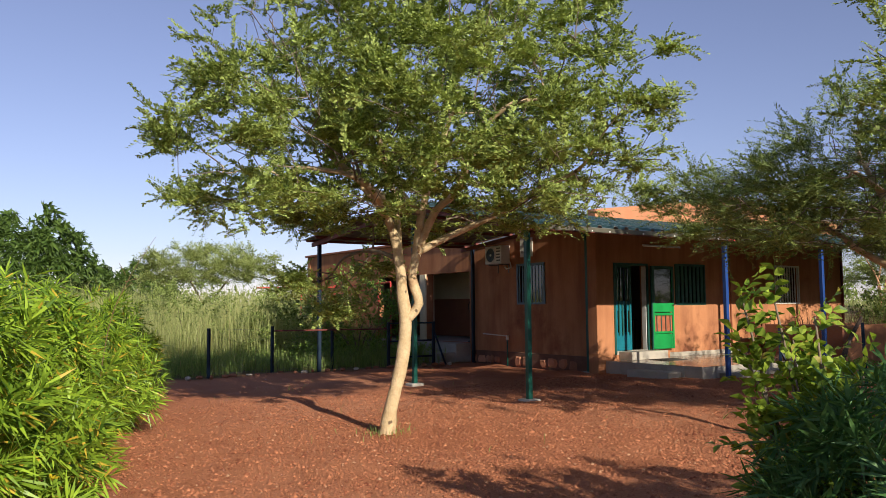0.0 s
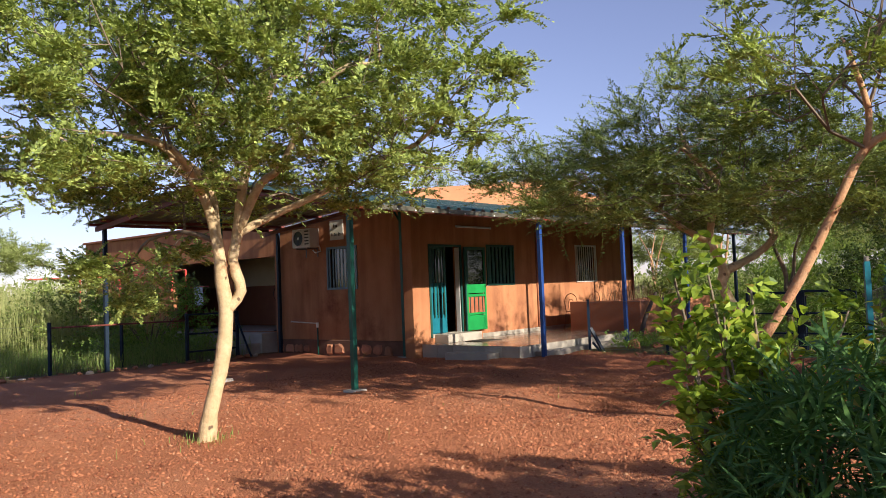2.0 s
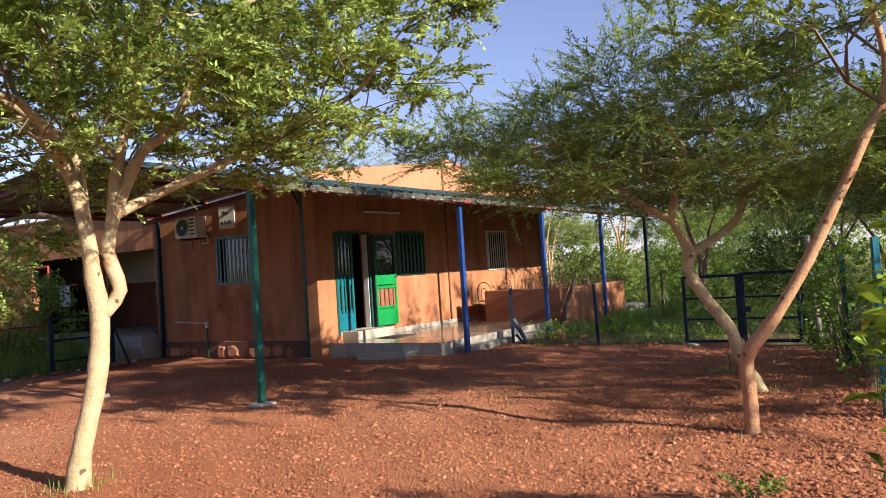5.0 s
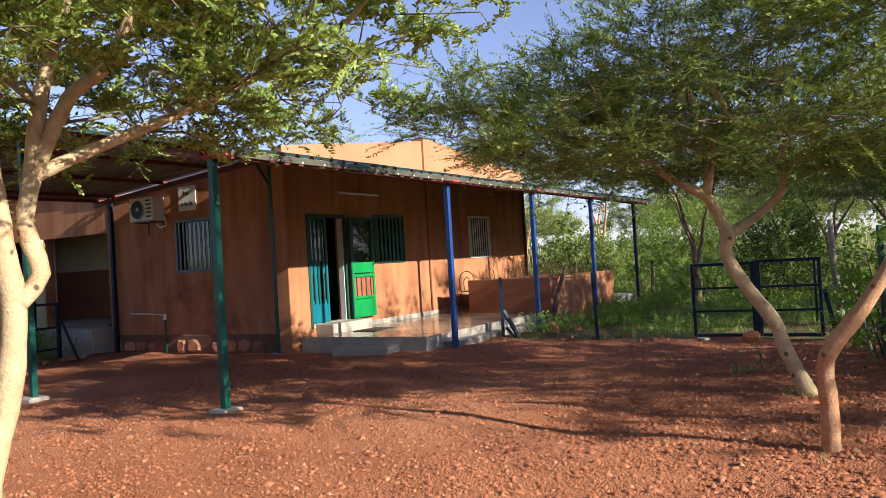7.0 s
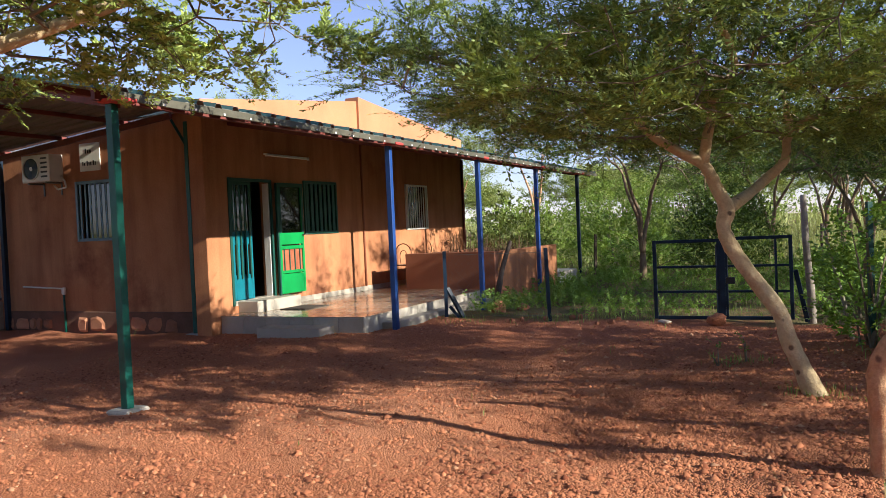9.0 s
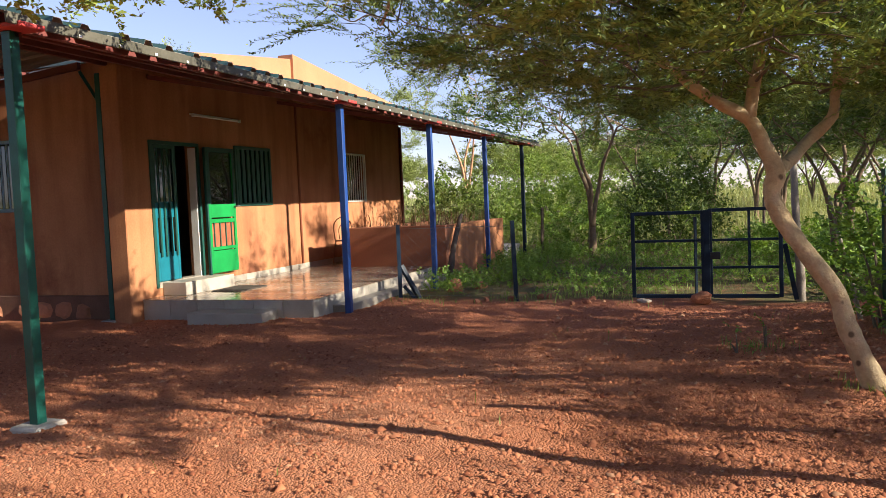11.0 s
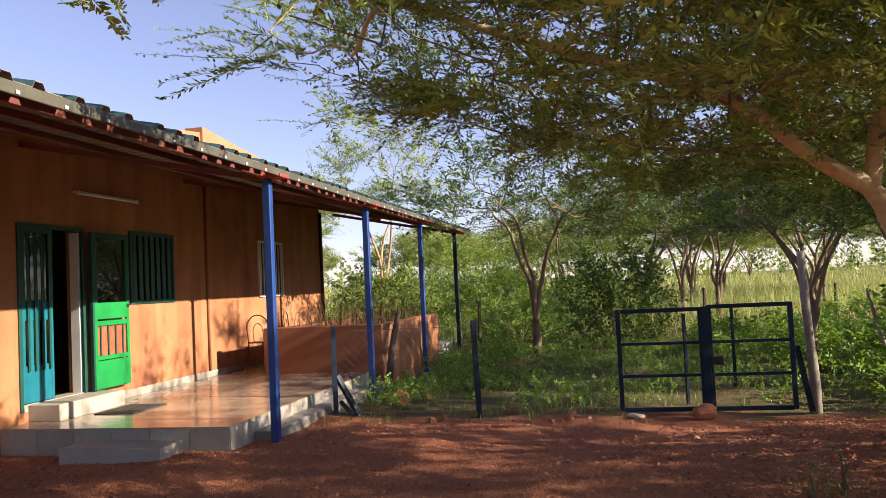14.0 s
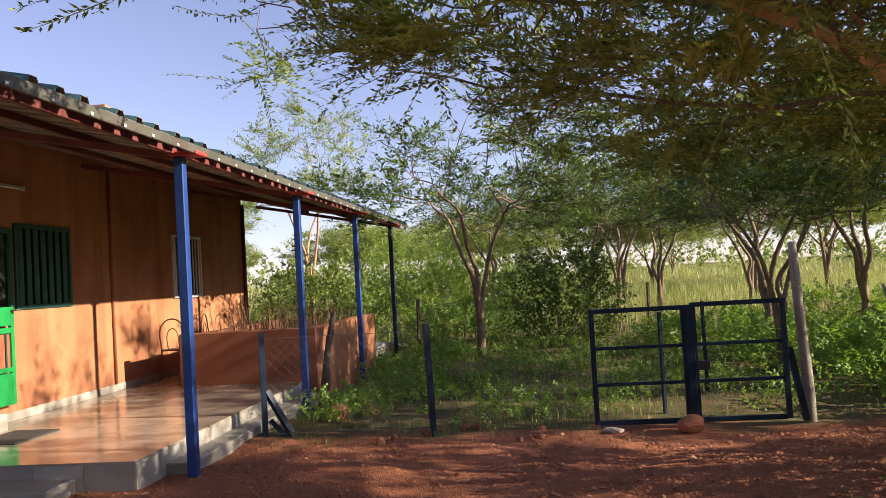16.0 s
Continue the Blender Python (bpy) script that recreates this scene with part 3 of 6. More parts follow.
roof = thing("veranda_roof", (12.0, 9.7, 2.7), "ribbed metal veranda roof on red steel purlins", "roof", "", "structure")
for i in range(18):
    x0 = 8.12 + i * 0.92
    y1 = 13.2 if x0 < 12.6 else WY + 0.018
    corrugated("roof_sheet", x0, min(x0 + 0.94, 24.6), 9.60 - 0.02 * (i % 3 == 1), y1, M_SHEETG, "", roof, 0.003 * (i % 2))
for i in range(5):
    x0 = 8.12 + i * 0.92
    corrugated("roof_sheet", x0, min(x0 + 0.94, WX - 0.02), 13.16, 17.68, M_SHEET, "", roof, 0.004 + 0.003 * (i % 2))


def purlin(x0, x1, y, material, h=0.06):
    z = roof_z(y) - 0.008
    part("purlin", Geo().box(x0, y - 0.025, z - h, x1, y + 0.025, z - 0.0, 0.004), material, roof)


purlin(8.15, 24.55, 9.78, M_DARKRED, h=0.1)
for y in (10.75, 11.75):
    purlin(8.15, 24.3, y, M_DARKRED)
for y in (12.75, 14.2, 15.6, 17.0, 17.5):
    purlin(8.15, WX - 0.03, y, M_DARKRED)
for x in (8.36, 13.3, 16.7, 20.0, 23.3):
    ya, yb = 9.72, (13.2 if x < 9 else WY - 0.005)
    za, zb = roof_z(ya) - 0.085, roof_z(yb) - 0.085
    part("rafter", Geo().prism([(x - 0.03, ya, za), (x - 0.03, yb, zb), (x - 0.03, yb, zb - 0.06), (x - 0.03, ya, za - 0.06)], 0.06, 0), M_DARKRED, roof)
for x in (8.36, 12.72):
    ya, yb = 13.2, 17.6
    za, zb = roof_z(ya) - 0.07, roof_z(yb) - 0.07
    part("rafter", Geo().prism([(x - 0.03, ya, za), (x - 0.03, yb, zb), (x - 0.03, yb, zb - 0.09), (x - 0.03, ya, za - 0.09)], 0.06, 0), M_DARKRED, roof)
# small white marks along the lower edge of the strip
for i in range(78):
    x = 8.22 + 0.205 * i
    if i % 2 == 0:
        part("roof_edge_mark", Geo().box(x + 0.12, 9.570, 2.674, x + 0.150, 9.578, 2.696, 0.003), M_WHITE, roof)
part("fascia", Geo().box(8.14, 9.579, 2.668, 24.55, 9.60, 2.742, 0.004), M_FASCIA, roof, "dull grey metal edge strip")
# flashing where the roof meets the walls
part("flashing", Geo().box(12.86, 13.25, 0, 12.898, 17.3, 0.05, 0.004, Matrix.Translation((0, 0, 3.432)) @ Matrix(((1, 0, 0, 0), (0, 1, 0, 0), (0, -0.095, 1, 13.25 * 0.095), (0, 0, 0, 1)))), M_WHITE, roof, "pale flashing strip along the wall")


def veranda_post(x, y, top, material, label, base=0.0, group="veranda posts", cap=True):
    p = thing("veranda_post", (x, y, base), label, "post", group)
    s = 0.04
    part("shaft", Geo().box(x - s, y - s, base - 0.1, x + s, y + s, top, 0.006), material, p)
    if cap:
        part("head_plate", Geo().box(x - 0.11, y - 0.194, top, x + 0.11, y + 0.05, top + 0.035, 0.006), M_RED, p, "red-primed head plate")
    if material is M_GREENP:
        part("footing", Geo().box(x - 0.14, y - 0.13, base - 0.08, x + 0.14, y + 0.13, base + 0.018, 0.02), M_CONCRETE, p, "rough concrete footing")
    return p


veranda_post(8.33, 9.76, 2.66, M_GREENP, "square green enamelled steel post carrying the veranda roof")
veranda_post(8.38, 13.15, 3.345, M_GREENP, "square green enamelled steel post carrying the veranda roof")
veranda_post(8.45, 17.42, 2.96, M_NAVY, "dark green square steel post at the roof end")
veranda_post(13.29, 9.757, 2.66, M_BLUEP, "square blue enamelled steel post beside the porch step")
veranda_post(16.6, 9.757, 2.66, M_BLUEP, "square blue enamelled steel post carrying the veranda roof")
veranda_post(19.9, 9.757, 2.66, M_BLUEP, "square blue enamelled steel post beside the planter wall")
veranda_post(23.2, 9.757, 2.66, M_NAVY, "dark square steel post at the far roof end")
for y, mt in ((12.96, M_GREENP), (17.2, M_NAVY)):
    p = veranda_post(12.79, y, 3.26 if y < 14 else 3.1, mt, "green steel wall post with forked roof braces" if y < 14 else "dark green steel post against the wall corner", group="wall posts", cap=False)
    if y < 14:
        for s in (-1, 1):
            part("brace", Geo().tube([(12.79, y, 2.86), (12.79, y + s * 0.3, 3.31)], 0.03, 4), mt, p)


# ---- door and windows ----
def bars(x0, x1, z0, z1, n, y, w, d, material, parent, name="bar"):
    for i in range(n):
        x = x0 + (x1 - x0) * (i + 0.5) / n
        part(name, Geo().box(x - w / 2, y - d / 2, z0, x + w / 2, y + d / 2, z1, 0.002), material, parent)


def leaf_frame(g, x0, x1, z0, z1, y0, y1, w, rails):
    g.box(x0, y0, z0, x0 + w, y1, z1, 0.004).box(x1 - w, y0, z0, x1, y1, z1, 0.004)
    for a, b in rails:
        g.box(x0 + w, y0 + 0.002, a, x1 - w, y1 - 0.002, b, 0.004)
    return g


door = thing("door_1", (13.76, WY, 0.38), "steel double door, teal leaf shut, green leaf folded open", "door", "", "structure")
part("door_frame", Geo().box(13.20, WY - 0.02, 0.38, 13.25, WY + 0.02, 2.40, 0.004).box(14.27, WY - 0.02, 0.38, 14.315, WY + 0.02, 2.40, 0.004).box(13.25, WY - 0.018, 2.35, 14.27, WY + 0.02, 2.40, 0.004), M_DARKGREEN, door)
part("reveal", Geo().box(14.262, WY + 0.03, 0.38, 14.298, WY + 0.15, 2.34, 0.003), M_WHITE, door, "white-painted door reveal")
part("sill", Geo().box(13.23, WY + 0.002, 0.36, 14.29, WY + T, 0.455, 0.004), M_RISER, door, "pale threshold")
a, b = 13.255, 13.745
teal = part("door_leaf", leaf_frame(Geo(), a, b, 0.465, 2.345, WY - 0.012, WY + 0.028, 0.045, [(0.465, 0.86), (1.34, 1.56), (2.30, 2.345)]), M_TEAL, door, "teal painted steel leaf")
part("glass", Geo().box(a + 0.045, WY + 0.010, 0.86, b - 0.045, WY + 0.016, 2.30), M_GLASS, teal)
for k in range(3):
    x = a + 0.045 + (b - a - 0.09) * (k + 1) / 4
    part("mullion", Geo().box(x - 0.028, WY - 0.008, 0.86, x + 0.028, WY + 0.008, 1.34, 0.002), M_TEAL, teal)
# dark green overlay paints the roof's shade onto the upper teal frame
part("shaded_upper_trim", leaf_frame(Geo(), a - 0.002, b + 0.002, 1.542, 2.348, WY - 0.018, WY - 0.0125, 0.047, [(2.29, 2.348)]), M_DARKGREEN, teal)
bars(a + 0.02, b - 0.02, 0.80, 2.30, 4, WY - 0.028, 0.03, 0.014, M_DARKGREEN, teal)
a, b = 14.35, 15.06
yl = WY - 0.09
green = part("door_leaf", leaf_frame(Geo(), a, b, 0.465, 2.345, yl - 0.02, yl + 0.02, 0.055, [(0.465, 0.80), (1.22, 1.28), (1.30, 1.50), (2.29, 2.345), (0.81, 0.86)]), M_LEAFGREEN, door, "bright green painted steel leaf")
part("glass", Geo().box(a + 0.055, yl + 0.004, 1.50, b - 0.055, yl + 0.010, 2.29), M_GLASS, green)
part("curtain", Geo().box(a + 0.055, yl + 0.006, 0.86, b - 0.055, yl + 0.012, 1.22), M_CURTAIN, green, "red-brown cloth behind the lower bars")
bars(a + 0.055, b - 0.055, 0.86, 1.22, 4, yl - 0.004, 0.02, 0.014, M_DARKGREEN, green)
part("hinge_stile", Geo().box(a - 0.035, yl - 0.022, 0.42, a - 0.002, yl + 0.022, 2.345, 0.003), M_DARKGREEN, green)
# same dark overlay for the roof shade on the upper green frame
part("shaded_upper_trim", leaf_frame(Geo(), a - 0.002, b + 0.002, 1.502, 2.348, yl - 0.026, yl - 0.0205, 0.06, [(2.28, 2.348)]), M_DARKGREEN, green)
part("handle", Geo().tube([(b - 0.05, yl - 0.03, 1.46), (b - 0.05, yl - 0.075, 1.46), (b + 0.03, yl - 0.075, 1.46)], 0.011, 8), M_WIRE, green)

w2 = thing("window_2", (15.8, WY, 1.47), "window closed by dark green steel slat shutters", "window", "", "structure")
part("window_frame", leaf_frame(Geo(), WIN2[0] - 0.03, WIN2[1] + 0.03, WIN2[2] - 0.03, WIN2[3] + 0.03, WY - 0.03, WY + 0.03, 0.05, [(WIN2[2] - 0.03, WIN2[2] + 0.02), (WIN2[3] - 0.02, WIN2[3] + 0.03)]), M_DARKGREEN, w2)
bars(WIN2[0] + 0.02, WIN2[1] - 0.02, WIN2[2] + 0.02, WIN2[3] - 0.02, 7, WY - 0.006, 0.085, 0.02, M_DARKGREEN, w2, "slat")
part("backing", Geo().box(WIN2[0] + 0.02, WY + 0.012, WIN2[2] + 0.02, WIN2[1] - 0.02, WY + 0.02, WIN2[3] - 0.02), M_GLASS, w2)
w3 = thing("window_3", (19.7, WY, 1.48), "barred window with pale vertical bars over dark glass", "window", "", "structure")
part("window_frame", leaf_frame(Geo(), WIN3[0] - 0.02, WIN3[1] + 0.02, WIN3[2] - 0.02, WIN3[3] + 0.02, WY - 0.035, WY + 0.005, 0.04, [(WIN3[2] - 0.02, WIN3[2] + 0.02), (WIN3[3] - 0.02, WIN3[3] + 0.02)]), M_CREAM, w3)
bars(WIN3[0] + 0.02, WIN3[1] - 0.02, WIN3[2] + 0.02, WIN3[3] - 0.02, 9, WY - 0.02, 0.035, 0.012, M_CREAM, w3)
part("glass", Geo().box(WIN3[0] + 0.002, WY + 0.09, WIN3[2] + 0.002, WIN3[1] - 0.002, WY + 0.096, WIN3[3] - 0.002), M_GLASS, w3)
w1 = thing("window_1", (WX, 15.0, 1.53), "barred window with blue-grey vertical bars over dark glass", "window", "", "structure")
g = Geo()
for y in (WIN1[0] - 0.03, WIN1[1] - 0.02):
    g.box(WX - 0.03, y, WIN1[2] - 0.03, WX + 0.02, y + 0.05, WIN1[3] + 0.03, 0.004)
for z in (WIN1[2] - 0.03, WIN1[3] - 0.02):
    g.box(WX - 0.028, WIN1[0] + 0.02, z, WX + 0.018, WIN1[1] - 0.02, z + 0.05, 0.004)
M_BARBLUE = surface("blue_grey_paint", (0.10, 0.17, 0.22), (0.15, 0.23, 0.28), 6, 60, 0.45, 0.1, 0.001)
part("window_frame", g, M_BARBLUE, w1)
for i in range(8):
    y = WIN1[0] + 0.02 + (WIN1[1] - WIN1[0] - 0.04) * (i + 0.5) / 8
    part("bar", Geo().box(WX - 0.02, y - 0.018, WIN1[2] + 0.02, WX - 0.006, y + 0.018, WIN1[3] - 0.02, 0.002), M_BARBLUE, w1)
part("glass", Geo().box(WX + 0.09, WIN1[0] + 0.002, WIN1[2] + 0.002, WX + 0.096, WIN1[1] - 0.002, WIN1[3] - 0.002), M_GLASS, w1)


# ---- trees ----
def acacia_spray(rng, n=20, length=0.5, leaf=0.062, w=0.016, extra=0.6):
    """A bending twig with feather-like leaves set along both sides."""
    out, bend, sag = [], rng.normal(0, 0.10), rng.normal(-0.02, 0.06)

    def at(t):
        return np.array([t * length, bend * t * t, sag * t * t])

    for i in range(4):
        p0, p1 = at(i / 4), at((i + 1) / 4)
        e = np.array([0, 0.0022, 0.0012]) * (1.3 - 0.25 * i)
        out.append([p0 - e, p0 + e, p1 + e * 0.8, p1 - e * 0.8])
    for i in range(n):
        t = (i + 0.3 + rng.random() * 0.6) / n
        side = 1 if i % 2 else -1
        for k in range(1 + (rng.random() < extra)):
            a = side * (1 if k == 0 else -0.6) * rng.uniform(0.55, 1.15)
            d = np.array([math.cos(a), math.sin(a), rng.normal(0.12, 0.28)])
            d /= np.linalg.norm(d)
            nrm = np.cross(d, np.array([0, 0, 1.0]) + rng.normal(0, 0.45, 3))
            nrm = nrm / np.linalg.norm(nrm) * w * rng.uniform(0.7, 1.25) / 2
            L = leaf * rng.uniform(0.65, 1.2) * (1.1 - 0.45 * t)
            p0 = at(t) + d * 0.004
            p1 = p0 + d * L
            out.append([p0 - nrm * 0.4, p0 + d * L * 0.45 - nrm, p1, p0 + d * L * 0.45 + nrm])
    return np.array(out)


def blade_strip(p0, d, length, width, droop, rng, seg=2):
    """A long thin leaf as a row of quads, bending down."""
    d = d / np.linalg.norm(d)
    s = np.cross(d, np.array([0, 0, 1.0]) + rng.normal(0, 0.3, 3))
    s /= np.linalg.norm(s) + 1e-9
    pts = []
    for i in range(seg + 1):
        t = i / seg
        pts.append(p0 + d * length * t - np.array([0, 0, droop * length * t * t]))
    ws = [0.45, 1.0, 0.12] if seg == 2 else list(np.interp(np.linspace(0, 1, seg + 1), [0, 0.4, 1], [0.45, 1, 0.1]))
    return [[pts[i] - s * ws[i] * width / 2, pts[i] + s * ws[i] * width / 2, pts[i + 1] + s * ws[i + 1] * width / 2, pts[i + 1] - s * ws[i + 1] * width / 2] for i in range(seg)]


def grow(seeds, tips, balance, rng):
    """Joins tips to a skeleton, nearest first, weighing the way back to the trunk; returns nodes and parents."""
    nodes, parent, path = [np.array(s[0], float) for s in seeds], [s[1] for s in seeds], []
    for i, (p, par) in enumerate(seeds):
        path.append(0.0 if par < 0 else path[par] + float(np.linalg.norm(np.array(p) - np.array(seeds[par][0]))))
    root = nodes[-1]
    order = np.argsort([np.min([np.linalg.norm(t - n) for n in nodes]) for t in tips])
    P = np.zeros((len(nodes) + len(tips) * 5, 3))
    L = np.zeros(len(P))
    cnt = len(nodes)
    P[:cnt], L[:cnt] = nodes, path
    parent = list(parent)
    first = max(0, len(seeds) // 4)
    for o in order:
        t = tips[o]
        d = np.linalg.norm(P[first:cnt] - t, axis=1)
        j = int(np.argmin(d + balance * L[first:cnt])) + first
        k = max(1, min(4, int(d[j - first] / 0.22)))
        a = P[j].copy()
        prev = j
        for q in range(1, k + 1):
            f = q / k
            pt = a + (t - a) * f
            pt[2] += 0.06 * math.sin(f * math.pi) * d[j - first] * rng.uniform(-0.6, 1.4)
            pt[:2] += rng.normal(0, 0.03 * min(1.0, d[j - first]), 2) * (q < k)
            P[cnt], L[cnt] = pt, L[prev] + np.linalg.norm(pt - P[prev])
            parent.append(prev)
            prev = cnt
            cnt += 1
    return P[:cnt], np.array(parent)


def skeleton_parts(P, parent, tip_r, expo, limit, nseed):
    n = len(P)
    load = np.zeros(n)
    kids = [[] for _ in range(n)]
    for i in range(n):
        if parent[i] >= 0:
            kids[parent[i]].append(i)
    for i in range(n - 1, -1, -1):
        load[i] += 1 if not kids[i] else 0
        if parent[i] >= 0:
            load[parent[i]] += load[i]
    return kids, np.minimum(tip_r * load ** expo, limit)


def tree(name, base, seeds, crown_fn, n_tips, n_sprays, leaf_mat, bark, label, seed, radii, spray_kw, twig_n=4, up=0.25, tip_r=0.0042, balance=0.25, spray_scale=(0.75, 1.35), inner=0.25, tuft=11):
    """seeds: trunk and limb nodes (point, index of the node below, radius); crown_fn gives tip places."""
    rng = np.random.default_rng(seed)
    t = thing(name, base, label, "tree", "acacia trees")
    tips = crown_fn(rng, n_tips)
    P, parent = grow([(s[0], s[1]) for s in seeds], tips, balance, rng)
    kids, R = skeleton_parts(P, parent, tip_r, 0.42, 0.09, len(seeds))
    for i, s in enumerate(seeds):
        R[i] = s[2]
    for i in range(len(seeds), len(P)):
        R[i] = min(R[i], R[parent[i]] * 0.92)
    # trunk and limbs as chains of tubes
    trunk, limbs, twigs = Geo(), [], Geo()
    done = set()

    def chain(i):
        c = [i]
        while True:
            ks = [k for k in kids[c[-1]] if k not in done]
            if not ks:
                break
            k = max(ks, key=lambda q: R[q])
            done.add(k)
            c.append(k)
        return c

    starts = [0]
    done.add(0)
    firstchain = True
    while starts:
        s = starts.pop()
        c = chain(s)
        if s != 0:
            c = [parent[s]] + c
        for q in c:
            for k in kids[q]:
                if k not in done:
                    done.add(k)
                    starts.append(k)
        if len(c) < 2:
            continue
        rr = [R[q] for q in c]
        if s != 0:
            rr[0] = min(rr[0], rr[1] * 1.25)
        pts = [P[q] for q in c]
        big = max(rr)
        if firstchain:
            pts2, rr2 = smooth_path(pts, rr, 4)
            trunk.tube(pts2, rr2, 12)
            firstchain = False
        elif big > 0.024:
            pts2, rr2 = smooth_path(pts, rr, 3)
            limbs.append((Geo().tube(pts2, rr2, 8), big))
        else:
            twigs.tube(pts, rr, twig_n, False)
    part("trunk", trunk, bark, t, "", True)
    for g, max_r in limbs:
        part("limb", g, bark if max_r > 0.036 else M_TWIG, t, "", True)
    part("branchwork", twigs, M_TWIG, t)
    # leaves
    tmpl = [acacia_spray(np.random.default_rng(seed * 31 + i), **spray_kw) for i in range(8)]
    cand = np.array([i for i in range(len(seeds), len(P)) if R[i] < 0.02])
    w = np.where([len(kids[i]) == 0 for i in cand], 1.0, inner)
    spots = rng.choice(cand, max(1, n_sprays // tuft), p=w / w.sum())
    pick = np.repeat(spots, tuft + 1)[:n_sprays]
    d = P[pick] - P[parent[pick]]
    d /= np.linalg.norm(d, axis=1, keepdims=True) + 1e-9
    d = (d + rng.normal(0, 0.8, d.shape)) * np.array([1, 1, 0.42]) + np.array([0, 0, up])
    n_sprays = len(pick)
    pos = P[pick] + rng.normal(0, 0.09, d.shape) * np.array([1, 1, 0.55])
    mats = frames_along(pos, d, rng, rng.uniform(*spray_scale, n_sprays))
    put_mesh("crown", strips_mesh("crown", tmpl, mats, rng.integers(0, 8, n_sprays), leaf_mat, base), t)
    return t


def smooth_path(pts, rr, k):
    """Catmull-Rom through the points."""
    pts = [Vector(p) for p in pts]
    out, ro = [], []
    n = len(pts)
    for i in range(n - 1):
        p0, p1, p2, p3 = pts[max(i - 1, 0)], pts[i], pts[i + 1], pts[min(i + 2, n - 1)]
        for j in range(k):
            t = j / k
            out.append(0.5 * ((2 * p1) + (p2 - p0) * t + (2 * p0 - 5 * p1 + 4 * p2 - p3) * t * t + (3 * p1 - p0 - 3 * p2 + p3) * t ** 3))
            ro.append((rr[i] * (1 - t) + rr[i + 1] * t) * (1 + 0.045 * math.sin(7.3 * (i * k + j) + n) + 0.035 * math.sin(2.9 * (i * k + j))))
    return out + [pts[-1]], ro + [rr[-1]]


def layered_crown(cx, cy, rx, ry, zlo, ztop, layers, flat=0.10, bulge=1.0, edge_lift=0.0):
    """Tip places in flat shelves under a dome."""
    def fn(rng, n):
        out = []
        while len(out) < n:
            a, r = rng.uniform(0, 2 * math.pi), math.sqrt(rng.random())
            wob = 1 + 0.16 * math.sin(3 * a + cx) + 0.10 * math.sin(7 * a + cy) + 0.07 * math.sin(13 * a)
            h = rng.random()
            hh = (int(h * layers) + 0.5) / layers + rng.normal(0, flat)
            lim = math.sqrt(max(0.02, 1 - (max(hh - 0.3, 0) / 0.72) ** (1.0 + bulge) - 0.25 * max(0.3 - hh, 0) / 0.3))
            if bulge == 0:
                lim = max(0.12, 1 - max(hh - 0.12, 0) * 1.02)
            if rng.random() > lim * lim:
                continue
            x, y = cx + rx * r * lim * wob * math.cos(a), cy + ry * r * lim * wob * math.sin(a)
            z = zlo + (ztop - zlo) * hh + edge_lift * r * r
            out.append((x, y, z))
        return np.array(out)
    return fn


SPRAY = dict(n=24, length=0.26, leaf=0.045, w=0.0195, extra=0.8)
SPRAY_FINE = dict(n=26, length=0.40, leaf=0.047, w=0.0132)
T1 = [((4.89, 8.29, -0.1), -1, 0.105), ((4.93, 8.27, 0.25), 0, 0.082), ((5.05, 8.20, 0.82), 1, 0.076), ((5.09, 8.18, 1.30), 2, 0.078), ((5.06, 8.20, 1.62), 3, 0.07),
      ((5.03, 8.22, 2.02), 4, 0.058), ((4.93, 8.30, 2.50), 5, 0.05), ((4.65, 8.45, 2.95), 6, 0.042), ((4.3, 8.75, 3.35), 7, 0.034),
      ((5.22, 8.09, 1.50), 3, 0.055), ((5.15, 8.12, 1.80), 9, 0.056), ((5.20, 8.10, 2.10), 10, 0.056), ((5.24, 8.05, 2.55), 11, 0.048), ((5.35, 7.95, 3.1), 12, 0.04), ((5.5, 7.8, 3.7), 13, 0.03),
      ((5.45, 7.94, 2.25), 11, 0.042), ((5.95, 7.62, 2.52), 15, 0.036), ((6.5, 7.3, 2.85), 16, 0.028), ((5.3, 8.6, 2.9), 12, 0.032), ((5.6, 9.3, 3.3), 18, 0.026), ((4.4, 8.0, 2.9), 6, 0.03), ((3.7, 8.2, 3.0), 20, 0.022), ((4.95, 8.7, 2.15), 5, 0.024), ((4.85, 9.25, 2.1), 22, 0.018),
      ((4.99, 8.08, 2.58), 7, 0.036), ((4.84, 8.14, 2.94), 24, 0.032), ((4.73, 8.11, 3.32), 25, 0.028), ((4.62, 8.1, 3.65), 26, 0.024), ((5.11, 8.45, 2.66), 5, 0.036), ((4.99, 8.98, 3.03), 28, 0.031), ((4.9, 9.47, 3.28), 29, 0.027), ((4.92, 9.8, 3.56), 30, 0.022), ((5.35, 7.91, 2.59), 11, 0.044), ((5.48, 7.71, 2.77), 32, 0.040), ((5.54, 7.45, 3.16), 33, 0.035), ((5.59, 7.2, 3.52), 34, 0.030), ((5.7, 6.85, 3.71), 35, 0.026), ((5.97, 6.82, 2.75), 17, 0.026), ((6.14, 6.38, 2.9), 37, 0.020)]


